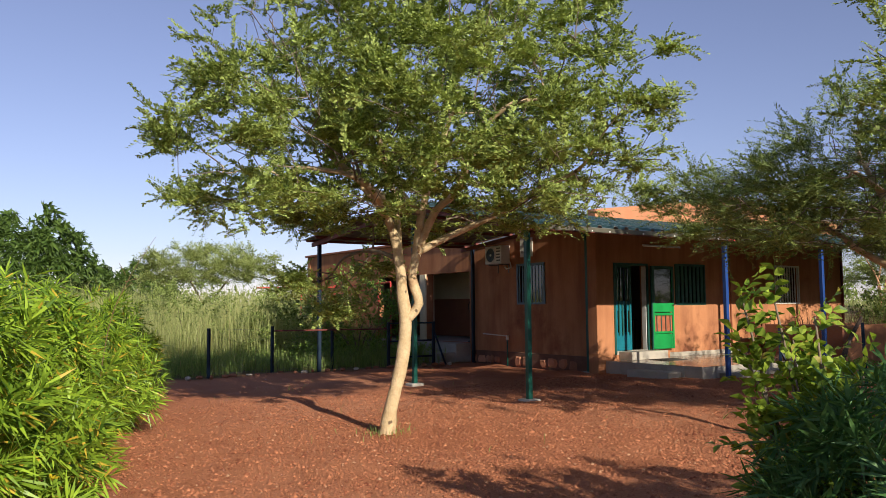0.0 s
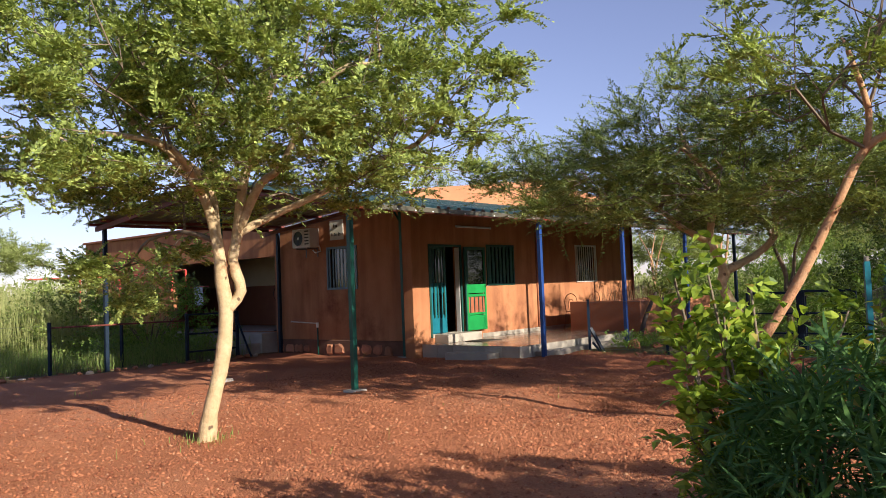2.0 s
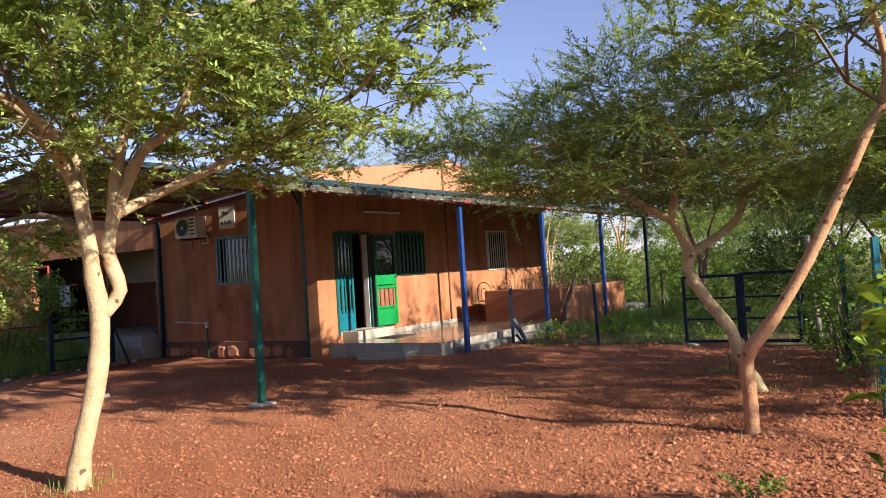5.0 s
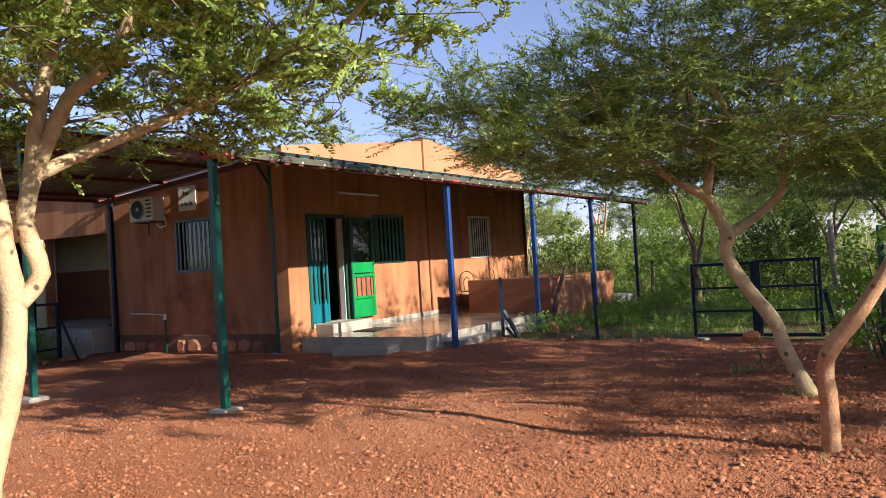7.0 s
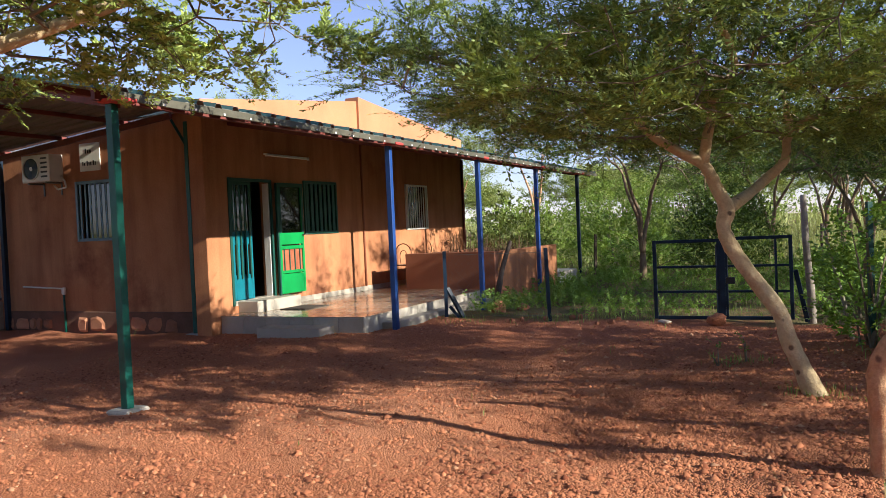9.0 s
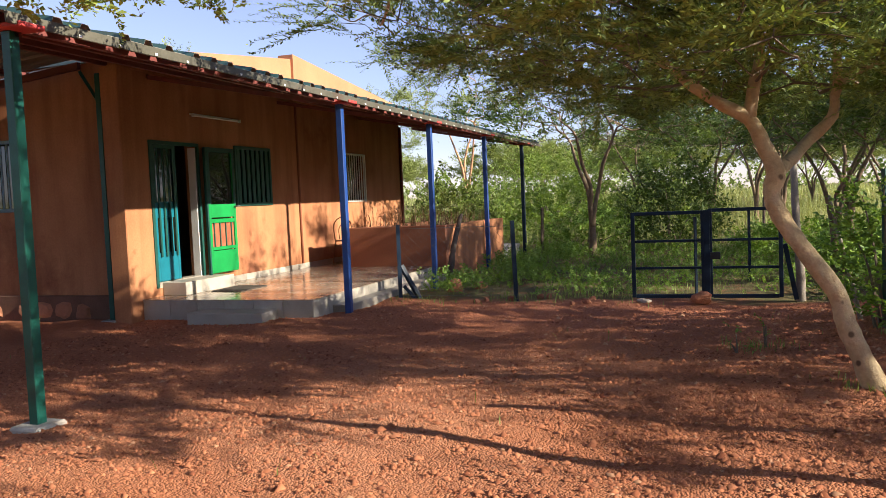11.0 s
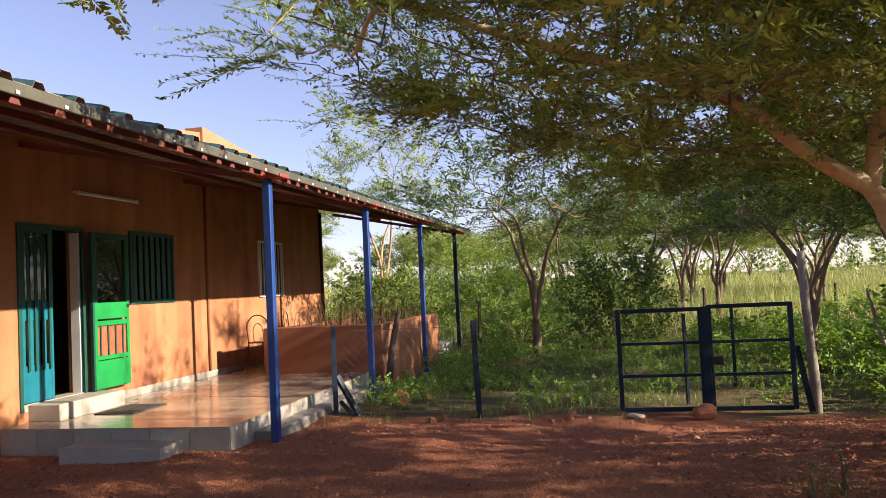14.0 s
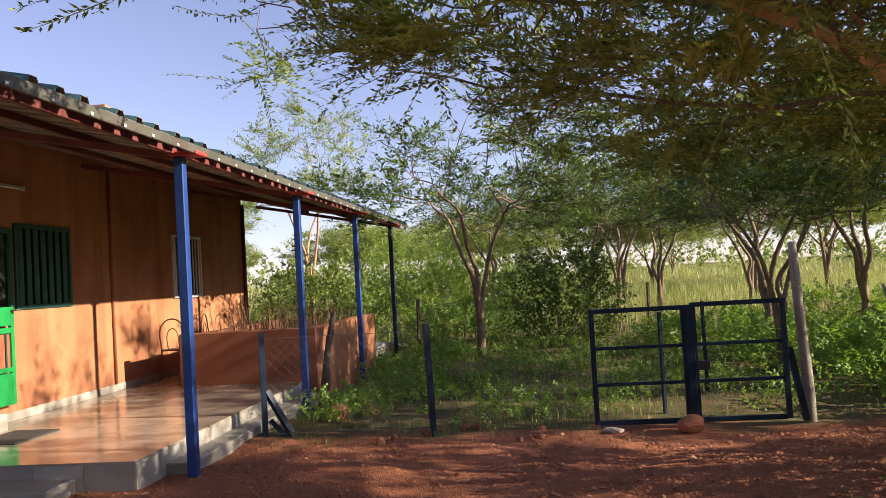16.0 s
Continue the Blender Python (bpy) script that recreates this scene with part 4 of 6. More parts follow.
def crown_with_droop(rng, n):
    """The main crown, one low bough that hangs behind the trunk, one that reaches over the walk."""
    top = layered_crown(5.2, 8.08, 2.6, 2.6, 2.38, 5.6, 8, 0.022)(rng, n - 28)
    low = np.array([4.75, 9.55, 1.75]) + rng.normal(0, 1, (28, 3)) * np.array([0.36, 0.30, 0.18])
    side = np.array([8.2, 8.35, 2.95]) + rng.normal(0, 1, (20, 3)) * np.array([0.4, 0.35, 0.10])
    return np.concatenate([top, low, side])


tree("acacia_tree", (4.89, 8.29, 0), T1, crown_with_droop, 1000, 9000, M_ACACIA, M_BARK, "pale-barked acacia with a twisted forked trunk and feathery crown", 11, None, SPRAY)
T2 = [((10.25, 4.28, -0.1), -1, 0.10), ((10.25, 4.40, 0.20), 0, 0.074), ((10.24, 4.50, 0.44), 1, 0.068), ((10.23, 4.56, 0.66), 2, 0.066), ((10.22, 4.74, 0.93), 3, 0.064), ((10.22, 4.91, 1.20), 4, 0.062), ((10.22, 4.97, 1.38), 5, 0.062), ((10.22, 4.94, 1.52), 6, 0.068),
      ((10.21, 5.02, 1.72), 7, 0.052), ((10.2, 5.11, 1.90), 8, 0.050), ((10.17, 5.30, 2.02), 9, 0.042), ((10.12, 5.48, 2.15), 10, 0.038), ((10.1, 5.72, 2.36), 11, 0.034), ((10.0, 6.25, 2.58), 12, 0.030), ((9.9, 6.9, 2.80), 13, 0.025), ((9.8, 7.5, 3.02), 14, 0.020),
      ((10.22, 5.07, 2.15), 9, 0.042), ((10.24, 5.03, 2.42), 16, 0.038), ((10.15, 5.2, 2.9), 17, 0.032), ((10.1, 5.4, 3.4), 18, 0.026),
      ((10.5, 4.80, 1.63), 7, 0.048), ((10.76, 4.68, 1.75), 20, 0.044), ((10.8, 4.5, 1.93), 21, 0.042), ((10.83, 4.46, 2.15), 22, 0.038), ((10.9, 4.2, 2.31), 23, 0.034), ((11.0, 3.8, 2.36), 24, 0.030), ((11.1, 3.2, 2.62), 25, 0.025),
      ((10.8, 4.5, 2.5), 23, 0.030), ((11.4, 4.7, 2.85), 27, 0.026), ((12.1, 5.0, 3.1), 28, 0.022), ((9.8, 4.8, 2.62), 17, 0.030), ((9.1, 4.9, 2.95), 30, 0.024), ((10.7, 5.9, 2.7), 12, 0.026), ((11.2, 6.6, 3.0), 32, 0.022)]


def lifted_crown(rng, n):
    """A low spreading crown whose boughs rise towards the house."""
    q = layered_crown(10.35, 5.15, 2.7, 3.15, 2.05, 4.15, 7, 0.022, 0.0, 0.1)(rng, n)
    q[:, 2] += 0.34 * np.maximum(q[:, 1] - 6.2, 0)
    return q


tree("acacia_tree", (10.25, 4.33, 0), T2, lifted_crown, 1000, 5700, M_ACACIA2, M_BARK, "leaning pale-barked acacia spreading low over the yard", 12, None, SPRAY_FINE)
T3 = [((8.22, 3.97, -0.1), -1, 0.072), ((8.22, 3.965, 0.3), 0, 0.058), ((8.21, 3.96, 0.62), 1, 0.062), ((8.23, 3.72, 0.95), 2, 0.052), ((8.30, 3.45, 1.40), 3, 0.048), ((8.39, 3.12, 2.05), 4, 0.043), ((8.48, 2.84, 2.60), 5, 0.038),
      ((8.48, 2.80, 2.97), 6, 0.030), ((8.3, 2.9, 3.5), 7, 0.024), ((8.6, 2.45, 2.8), 6, 0.032), ((8.8, 1.7, 3.2), 9, 0.025), ((8.1, 3.05, 2.75), 6, 0.016), ((7.7, 3.2, 3.1), 11, 0.013)]
tree("acacia_tree", (8.22, 3.97, 0), T3, layered_crown(8.9, 2.1, 2.4, 2.3, 2.7, 4.9, 5, 0.03, edge_lift=0.2), 420, 2000, M_ACACIA, M_BARKR, "slanting acacia with peeling orange bark", 13, None, SPRAY)


# ---- fixtures on the walls ----
def outdoor_unit(x, y0, y1, z0, z1):
    t = thing("air_conditioner", (x, (y0 + y1) / 2, z0), "cream outdoor air-conditioning unit bracketed to the orange wall", "air conditioner")
    xf = x - 0.34
    part("casing", Geo().box(xf, y0, z0, x - 0.06, y1, z1, 0.012), M_CREAM, t)
    cy, cz, r = y1 - 0.24, (z0 + z1) / 2, 0.185
    ring = Geo()
    pts = [(xf - 0.012, cy + r * math.cos(a), cz + r * math.sin(a)) for a in [2 * math.pi * i / 24 for i in range(25)]]
    ring.tube(pts, 0.012, 6, False)
    part("grille_ring", ring, M_CREAM, t, "", True)
    disc = Geo().prism([(xf - 0.006, cy + r * math.cos(2 * math.pi * i / 24), cz + r * math.sin(2 * math.pi * i / 24)) for i in range(24)], 0.004, 0)
    part("fan_opening", disc, M_BLACK, t)
    for i in range(3):
        a = i * 2.094 + 0.4
        part("blade", Geo().prism([(xf - 0.009, cy, cz), (xf - 0.009, cy + 0.16 * math.cos(a), cz + 0.16 * math.sin(a)), (xf - 0.009, cy + 0.15 * math.cos(a + 0.7), cz + 0.15 * math.sin(a + 0.7))], 0.002, 0), M_NAVY, t)
    part("hub", Geo().tube([(xf - 0.014, cy, cz), (xf - 0.002, cy, cz)], 0.035, 12), M_CREAM, t)
    for i in range(5):
        zz = z0 + 0.07 + i * 0.075
        part("louvre", Geo().box(xf - 0.006, y0 + 0.05, zz, xf + 0.004, y0 + 0.20, zz + 0.03, 0.003), M_BLACK, t)
    for y in (y0 + 0.12, y1 - 0.12):
        part("bracket", Geo().box(xf + 0.02, y - 0.015, z0 - 0.03, x - 0.002, y + 0.015, z0 - 0.001, 0.003).box(x - 0.02, y - 0.015, z0 - 0.22, x - 0.002, y + 0.015, z0 - 0.03, 0.003), M_WIRE, t)
    part("refrigerant_line", Geo().tube([(x - 0.12, y0 - 0.002, z0 + 0.1), (x - 0.1, y0 - 0.06, z0 + 0.0), (x - 0.05, y0 - 0.03, z0 - 0.10), (x - 0.02, y0 + 0.2, z0 - 0.12), (x - 0.008, y0 + 0.3, z0 - 0.05)], 0.016, 6), M_CREAM, t, "", True)


outdoor_unit(WX, 15.70, 16.36, 2.52, 2.97)

sign = thing("wall_sign", (WX, 15.13, 2.66), "small cream sign board with dark lettering on the orange wall", "sign")
part("board", Geo().box(WX - 0.022, 14.90, 2.66, WX - 0.003, 15.36, 3.12, 0.004), M_CREAM, sign)
for y0, y1, z0, z1 in ((15.19, 15.225, 2.95, 3.03), (15.14, 15.175, 2.95, 3.01), (15.09, 15.125, 2.95, 3.01), (15.27, 15.295, 2.75, 2.82), (15.23, 15.255, 2.75, 2.80), (15.17, 15.195, 2.75, 2.83), (15.13, 15.155, 2.75, 2.81), (15.09, 15.115, 2.75, 2.81), (15.03, 15.06, 2.75, 2.83), (14.99, 15.015, 2.75, 2.81)):
    part("lettering_bar", Geo().box(WX - 0.026, y0, z0, WX - 0.0225, y1, z1, 0.001), M_BLACK, sign)

tl = thing("tube_light", (14.78, WY, 2.79), "unlit white fluorescent tube lamp above the door", "lamp")
part("batten", Geo().box(14.15, WY - 0.035, 2.805, 15.41, WY - 0.003, 2.835, 0.004), M_WHITE, tl)
part("tube", Geo().tube([(14.19, WY - 0.055, 2.80), (15.37, WY - 0.055, 2.80)], 0.014, 10), M_TUBE, tl, "", True)
for x in (14.17, 15.385):
    part("end_cap", Geo().box(x - 0.012, WY - 0.07, 2.782, x + 0.012, WY - 0.034, 2.832, 0.003), M_WHITE, tl)

tap = thing("water_pipe", (12.82, 15.84, 0), "grey-green standpipe and branch along the stone plinth", "pipe")
part("riser", Geo().tube([(12.83, 15.84, -0.05), (12.83, 15.84, 0.70)], 0.02, 8), M_GREENP, tap, "", True)
part("branch", Geo().tube([(12.83, 15.84, 0.72), (12.85, 16.85, 0.76)], 0.014, 8), M_CREAM, tap, "", True)
part("elbow", Geo().box(12.80, 15.81, 0.62, 12.86, 15.87, 0.74, 0.01), M_CREAM, tap)

dp = thing("downpipe", (RX, WY, 0.27), "dark rust-brown downpipe at the far wall corner", "pipe")
part("pipe", Geo().tube([(RX - 0.04, WY - 0.035, 0.27), (RX - 0.04, WY - 0.035, 3.2)], 0.035, 8), M_DARKRED, dp, "", True)
for z in (0.8, 1.9, 2.9):
    part("clip", Geo().box(RX - 0.085, WY - 0.045, z, RX + 0.005, WY - 0.002, z + 0.03, 0.003), M_WIRE, dp)


# ---- stone plinth below the side wall ----
def rough_stone(rng, cy, cz, w, h, x):
    g = Geo()
    n = 8
    out, inn = [], []
    for i in range(n):
        a = 2 * math.pi * i / n + rng.uniform(-0.2, 0.2)
        r = rng.uniform(0.82, 1.08)
        sq = 1 / max(abs(math.cos(a)), abs(math.sin(a))) ** 0.55
        out.append((x, cy + w / 2 * r * sq * math.cos(a), cz + h / 2 * r * sq * math.sin(a)))
        inn.append((x - rng.uniform(0.02, 0.04), cy + w / 2 * 0.72 * r * sq * math.cos(a), cz + h / 2 * 0.72 * r * sq * math.sin(a)))
    vs = out + inn
    fs = [(i, (i + 1) % n, n + (i + 1) % n, n + i)[::-1] for i in range(n)] + [tuple(range(n, 2 * n))[::-1]]
    return g.add(vs, fs)


plinth = solid("plinth", Geo().box(WX - 0.055, 12.93, -0.1, WX - 0.002, 17.3, 0.33, 0.01), M_MORTAR, (WX - 0.05, 15, 0), "dark rubble-stone plinth under the orange wall", "plinth", "", "structure")
rng = np.random.default_rng(5)
y = 12.98
while y < 17.2:
    w = rng.uniform(0.16, 0.44)
    if rng.random() < 0.8:
        part("stone", rough_stone(rng, y + w / 2, 0.13 + rng.uniform(-0.03, 0.03), w * 0.92, rng.uniform(0.18, 0.30), WX - 0.058), M_STONE, plinth)
    y += w

# ---- furniture in the veranda and on the porch ----
fan = thing("standing_fan", (13.35, 17.9, PZ), "black pedestal fan standing on the veranda floor", "fan")
part("base", Geo().tube([(13.35, 17.9, PZ), (13.35, 17.9, PZ + 0.03), (13.35, 17.9, PZ + 0.05)], [0.19, 0.18, 0.05], 20), M_BLACK, fan, "", True)
part("pole", Geo().tube([(13.35, 17.9, PZ + 0.04), (13.35, 17.9, PZ + 0.80)], 0.015, 8), M_BLACK, fan, "", True)
for dx in (-0.05, 0.05):
    part("guard", Geo().tube([(13.35 + dx, 17.9 + 0.2 * math.cos(a), PZ + 0.95 + 0.2 * math.sin(a)) for a in [2 * math.pi * i / 20 for i in range(21)]], 0.008, 5, False), M_BLACK, fan)
part("motor", Geo().tube([(13.33, 17.9, PZ + 0.95), (13.50, 17.9, PZ + 0.95)], [0.05, 0.065], 12), M_BLACK, fan, "", True)
for i in range(3):
    a = i * 2.094
    part("blade", Geo().prism([(13.34, 17.9, PZ + 0.95), (13.345, 17.9 + 0.18 * math.cos(a), PZ + 0.95 + 0.18 * math.sin(a)), (13.36, 17.9 + 0.16 * math.cos(a + 0.9), PZ + 0.95 + 0.16 * math.sin(a + 0.9))], 0.004, 0), M_NAVY, fan)

cloth = thing("hanging_towel", (12.75, 20.7, 1.2), "white cloth hung over a rail at the veranda", "cloth")
g = Geo()
n = 9
vs = [(12.74 + 0.02 * math.sin(i * 1.7) * (1 - k), 20.5 + 0.05 * i, 1.22 + 0.5 * k) for k in (0, 1) for i in range(n)]
vs += [(p[0] + 0.02, p[1], p[2]) for p in vs]
fs = [(i, i + 1, n + i + 1, n + i) for i in range(n - 1)] + [(2 * n + i, 3 * n + i, 3 * n + i + 1, 2 * n + i + 1) for i in range(n - 1)] + [(0, n, 3 * n, 2 * n), (n - 1, 3 * n - 1, 4 * n - 1, 2 * n - 1)[::-1]]
part("drape", g.add(vs, fs), M_CLOTH, cloth)
part("rail", Geo().tube([(12.75, 20.2, 1.73), (12.75, 21.4, 1.73)], 0.012, 6), M_RED, cloth)

rack = thing("red_pipe_frame", (12.3, 21.0, 0), "red tubular steel frame standing before the veranda", "frame")
for x, y in ((12.3, 20.6), (12.3, 21.3), (11.0, 24.0), (12.3, 24.2)):
    part("upright", Geo().tube([(x, y, -0.05), (x, y, 2.2)], 0.025, 6), M_RED, rack)
part("top_rail", Geo().tube([(12.3, 20.6, 2.2), (12.3, 24.2, 2.15)], 0.025, 6), M_RED, rack)
part("cross_rail", Geo().tube([(12.3, 24.2, 2.15), (9.5, 24.0, 2.1)], 0.025, 6), M_RED, rack)


def wire_chair(x, y, z, turn):
    """A rounded iron chair: hooped back with inner arch, slatted seat, bent legs."""
    t = thing("iron_chair", (0, 0, 0), "rusty wrought-iron chair with hooped back", "chair", "porch chairs")
    hoop = [(-0.22, 0.2, 0.44)] + [(-0.22 * math.cos(math.pi * i / 10), 0.24, 0.68 + 0.22 * math.sin(math.pi * i / 10)) for i in range(11)] + [(0.22, 0.2, 0.44)]
    part("back_hoop", Geo().tube(hoop, 0.011, 6), M_RUST, t, "", True)
    inner = [(-0.10, 0.21, 0.46)] + [(-0.10 * math.cos(math.pi * i / 8), 0.235, 0.62 + 0.14 * math.sin(math.pi * i / 8)) for i in range(9)] + [(0.10, 0.21, 0.46)]
    part("inner_hoop", Geo().tube(inner, 0.008, 6), M_RUST, t, "", True)
    part("seat_frame", Geo().tube([(-0.22, 0.2, 0.44), (-0.24, -0.2, 0.44), (0.24, -0.2, 0.44), (0.22, 0.2, 0.44), (-0.22, 0.2, 0.44)], 0.011, 6), M_RUST, t)
    for i in range(7):
        yy = -0.17 + i * 0.055
        part("seat_slat", Geo().box(-0.225, yy - 0.014, 0.446, 0.225, yy + 0.014, 0.456, 0.002), M_CREAM, t)
    for sx in (-1, 1):
        part("leg", Geo().tube([(sx * 0.23, -0.2, 0.44), (sx * 0.25, -0.24, 0.0)], 0.011, 6), M_RUST, t)
        part("leg", Geo().tube([(sx * 0.22, 0.2, 0.44), (sx * 0.24, 0.27, 0.0)], 0.011, 6), M_RUST, t)
    t.matrix_basis = pose(x, y, z, 0, 0, turn)
    return t


ch = wire_chair(18.5, 12.15, PT, 78)
copy_thing(ch, pose(20.0, 12.18, PT, 0, 0, 10))
copy_thing(ch, pose(20.95, 12.2, PT, 0, 0, -12))

tb = thing("table", (14.3, 14.2, 0.36), "plain dark wooden table inside the dim room", "table")
part("tabletop", Geo().box(13.9, 13.7, 1.08, 15.2, 14.5, 1.12, 0.006), M_DARKWOOD, tb)
for x in (13.97, 15.13):
    for y in (13.77, 14.43):
        part("leg", Geo().box(x - 0.03, y - 0.03, 0.36, x + 0.03, y + 0.03, 1.08, 0.004), M_CREAM if x < 14.5 else M_DARKWOOD, tb)


# ---- fences and gates ----
def fence_post(x, y, h, material, label, lean=(0, 0), r=0.038):
    t = thing("fence_post", (x, y, 0), label, "fence post", "fence posts")
    part("shaft", Geo().tube([(x, y, -0.2), (x + lean[0], y + lean[1], h)], r, 4), material, t)
    return t


f1 = fence_post(14.9, 9.70, 1.09, M_NAVY, "dark blue angle-iron fence post with a raking brace")
part("brace", Geo().tube([(14.92, 9.68, 0.5), (15.0, 9.42, -0.03)], 0.04, 4), M_NAVY, f1)
part("cross_bar", Geo().tube([(14.95, 9.66, 0.2), (14.96, 9.5, 0.02)], 0.03, 4), M_NAVY, f1)
fence_post(14.93, 7.99, 1.1, M_NAVY, "dark blue square steel fence post at the gravel edge", (-0.03, 0.02))
fence_post(17.15, 4.89, 1.08, M_NAVY, "thin dark blue steel fence post standing beyond the gate", r=0.022)
fence_post(15.67, 5.63, 1.05, M_NAVY, "thin dark blue steel fence post standing beyond the gate", r=0.022)
fence_post(13.1, 3.75, 1.55, M_DARKGREEN, "dark green fence post wrapped in climbing leaves")
fence_post(9.0, 3.02, 1.55, M_TEAL, "teal painted fence post behind the shrubs")
fence_post(5.8, 17.35, 1.04, M_NAVY, "dark blue steel fence post beside tall grass")
fence_post(7.25, 17.35, 1.06, M_NAVY, "dull blue steel fence post beside tall grass")
fence_post(8.95, 17.75, 0.95, M_NAVY, "dark blue steel fence post under the roof edge")
for x, y in ((22.5, 9.2), (27.0, 4.2), (25.5, 1.5)):
    fence_post(x, y, 1.15, M_DARKWOOD, "rough dark wooden stake in the undergrowth", (0.05, -0.03))


def chain_link(p0, p1, h, name, label, z0=0.05, cell=0.11):
    t = thing(name, p0, label, "fence")
    p0, p1 = Vector(p0), Vector(p1)
    L = (p1 - p0).length
    d = (p1 - p0) / L
    n = int((L + h) / cell)
    g = Geo()
    for s in (0, 1):
        for i in range(n):
            u = i * cell
            a, za = (u, 0) if u <= L else (L, u - L)
            b, zb = (u - h, h) if u - h >= 0 else (0, u)
            if abs(a - b) < 0.01:
                continue
            if s:
                a, b = L - a, L - b
            g.tube([p0 + d * a + Vector((0, 0, z0 + za)), p0 + d * b + Vector((0, 0, z0 + zb))], 0.0008, 3, False)
    part("wire_mesh", g, M_WIRE, t)
    for z in (z0 + 0.02, z0 + h):
        part("line_wire", Geo().tube([p0 + Vector((0, 0, z)), p1 + Vector((0, 0, z))], 0.003, 4), M_WIRE, t)


chain_link((14.9, 9.66, 0), (14.93, 8.03, 0), 0.98, "chain_link_fence", "thin galvanised chain-link mesh between fence posts")
chain_link((5.84, 17.35, 0), (7.21, 17.35, 0), 0.95, "chain_link_fence", "thin galvanised chain-link mesh by the tall grass")
chain_link((7.3, 17.36, 0), (8.92, 17.74, 0), 0.9, "chain_link_fence", "thin galvanised chain-link mesh by the tall grass")
chain_link((9.0, 3.0, 0), (13.1, 3.72, 0), 1.2, "chain_link_fence", "sagging galvanised chain-link mesh behind shrubs", cell=0.12)


def gate_bar(g, a, b, w):
    return g.tube([a, b], w * 0.72, 4)


gate = thing("yard_gate", (14.9, 5.49, 0), "closed dark blue double-leaf steel yard gate", "gate")
for y0, y1, zt in ((6.39, 5.52, 1.13), (5.43, 4.60, 1.15)):
    lf = part("gate_leaf", Geo().box(14.878, y1, zt - 0.022, 14.922, y0, zt + 0.022, 0.004), M_NAVY, gate)
    for y in (y0, y1):
        part("stile", Geo().box(14.874, y - 0.024, 0.04, 14.926, y + 0.024, zt + 0.021, 0.004), M_NAVY, lf)
    for z, w in ((0.77, 0.016), (0.42, 0.016), (0.055, 0.024)):
        part("rail", Geo().box(14.884, min(y0, y1) + 0.024, z - w, 14.916, max(y0, y1) - 0.024, z + w, 0.003), M_NAVY, lf)
part("meeting_plate", Geo().box(14.862, 5.435, 0.05, 14.873, 5.515, 1.155, 0.003), M_NAVY, gate)
part("lock_case", Geo().box(14.83, 5.31, 0.53, 14.862, 5.43, 0.62, 0.004), M_BLACK, gate)
part("brace", Geo().tube([(14.95, 4.55, 0.7), (15.0, 4.42, 0.0)], 0.04, 4), M_NAVY, gate)

wp = thing("wooden_post", (15.05, 4.38, 0), "grey weathered round wooden post beside the gate", "post")
part("log", Geo().tube(*smooth_path([(15.05, 4.36, -0.2), (15.06, 4.37, 0.4), (15.02, 4.41, 1.0), (15.04, 4.43, 1.7)], [0.06, 0.053, 0.047, 0.038], 4), 10), M_WOODPOST, wp, "", True)

db = thing("leaning_stick", (13.45, 3.95, 0), "pale bare stick leaning beside the leafy climber", "branch")
part("stem", Geo().tube(*smooth_path([(13.42, 3.93, -0.05), (13.5, 4.02, 0.45), (13.58, 4.12, 0.9), (13.62, 4.2, 1.3)], [0.028, 0.024, 0.02, 0.012], 4), 7), M_WOODPOST, db, "", True)

lb = thing("leaning_branch", (16.95, 9.66, 0.0), "dark dead branch leaning against the low wall", "branch")
part("stem", Geo().tube(*smooth_path([(16.95, 9.66, -0.05), (17.12, 9.64, 0.32), (17.5, 9.69, 0.68), (18.05, 9.72, 1.14)], [0.062, 0.056, 0.048, 0.034], 4), 8), M_DARKWOOD, lb, "", True)

g2 = thing("garden_gate", (11.0, 17.35, 0), "low dark blue steel gate at the grassy side", "gate")
for x in (10.29, 11.63):
    part("stile", Geo().box(x - 0.035, 17.32, -0.1, x + 0.035, 17.38, 1.09, 0.005), M_NAVY, g2)
for z in (0.22, 0.62, 1.06):
    part("rail", Geo().box(10.325, 17.332, z - 0.02, 11.595, 17.368, z + 0.02, 0.004), M_NAVY, g2)
part("brace", Geo().tube([(11.63, 17.3, 0.8), (11.75, 16.98, 0.0)], 0.03, 4), M_NAVY, g2)
hr = thing("fence_rail", (8.9, 17.5, 0.9), "thin red-brown pipe rail between fence posts", "rail")
part("pipe", Geo().tube([(7.25, 17.36, 0.95), (10.29, 17.36, 0.93)], 0.018, 6), M_DARKRED, hr)

# ---- loose stones ----
def boulder(at, r, material, label, seed, name="stone"):
    rg = np.random.default_rng(seed)
    bm = bmesh.new()
    bmesh.ops.create_icosphere(bm, subdivisions=2, radius=1.0)
    for v in bm.verts:
        k = 1 + 0.22 * math.sin(3.1 * v.co.x + seed) * math.cos(2.7 * v.co.y + 1) + rg.normal(0, 0.05)
        v.co = Vector((v.co.x * r[0] * k, v.co.y * r[1] * k, v.co.z * r[2] * k))
    me = bpy.data.meshes.new(name)
    bm.to_mesh(me)
    bm.free()
    me.materials.append(material)
    ob = new(name, me)
    ob.location = at
    return tagged(ob, label, "stone", "loose stones")


M_LATROCK = surface("laterite_rock", (0.26, 0.09, 0.045), (0.40, 0.17, 0.09), 9, 50, 0.95, 0.8, 0.015, speck=0.4)
M_PALEROCK = surface("pale_rock", (0.42, 0.34, 0.26), (0.55, 0.46, 0.37), 9, 50, 0.95, 0.8, 0.01, speck=0.4)
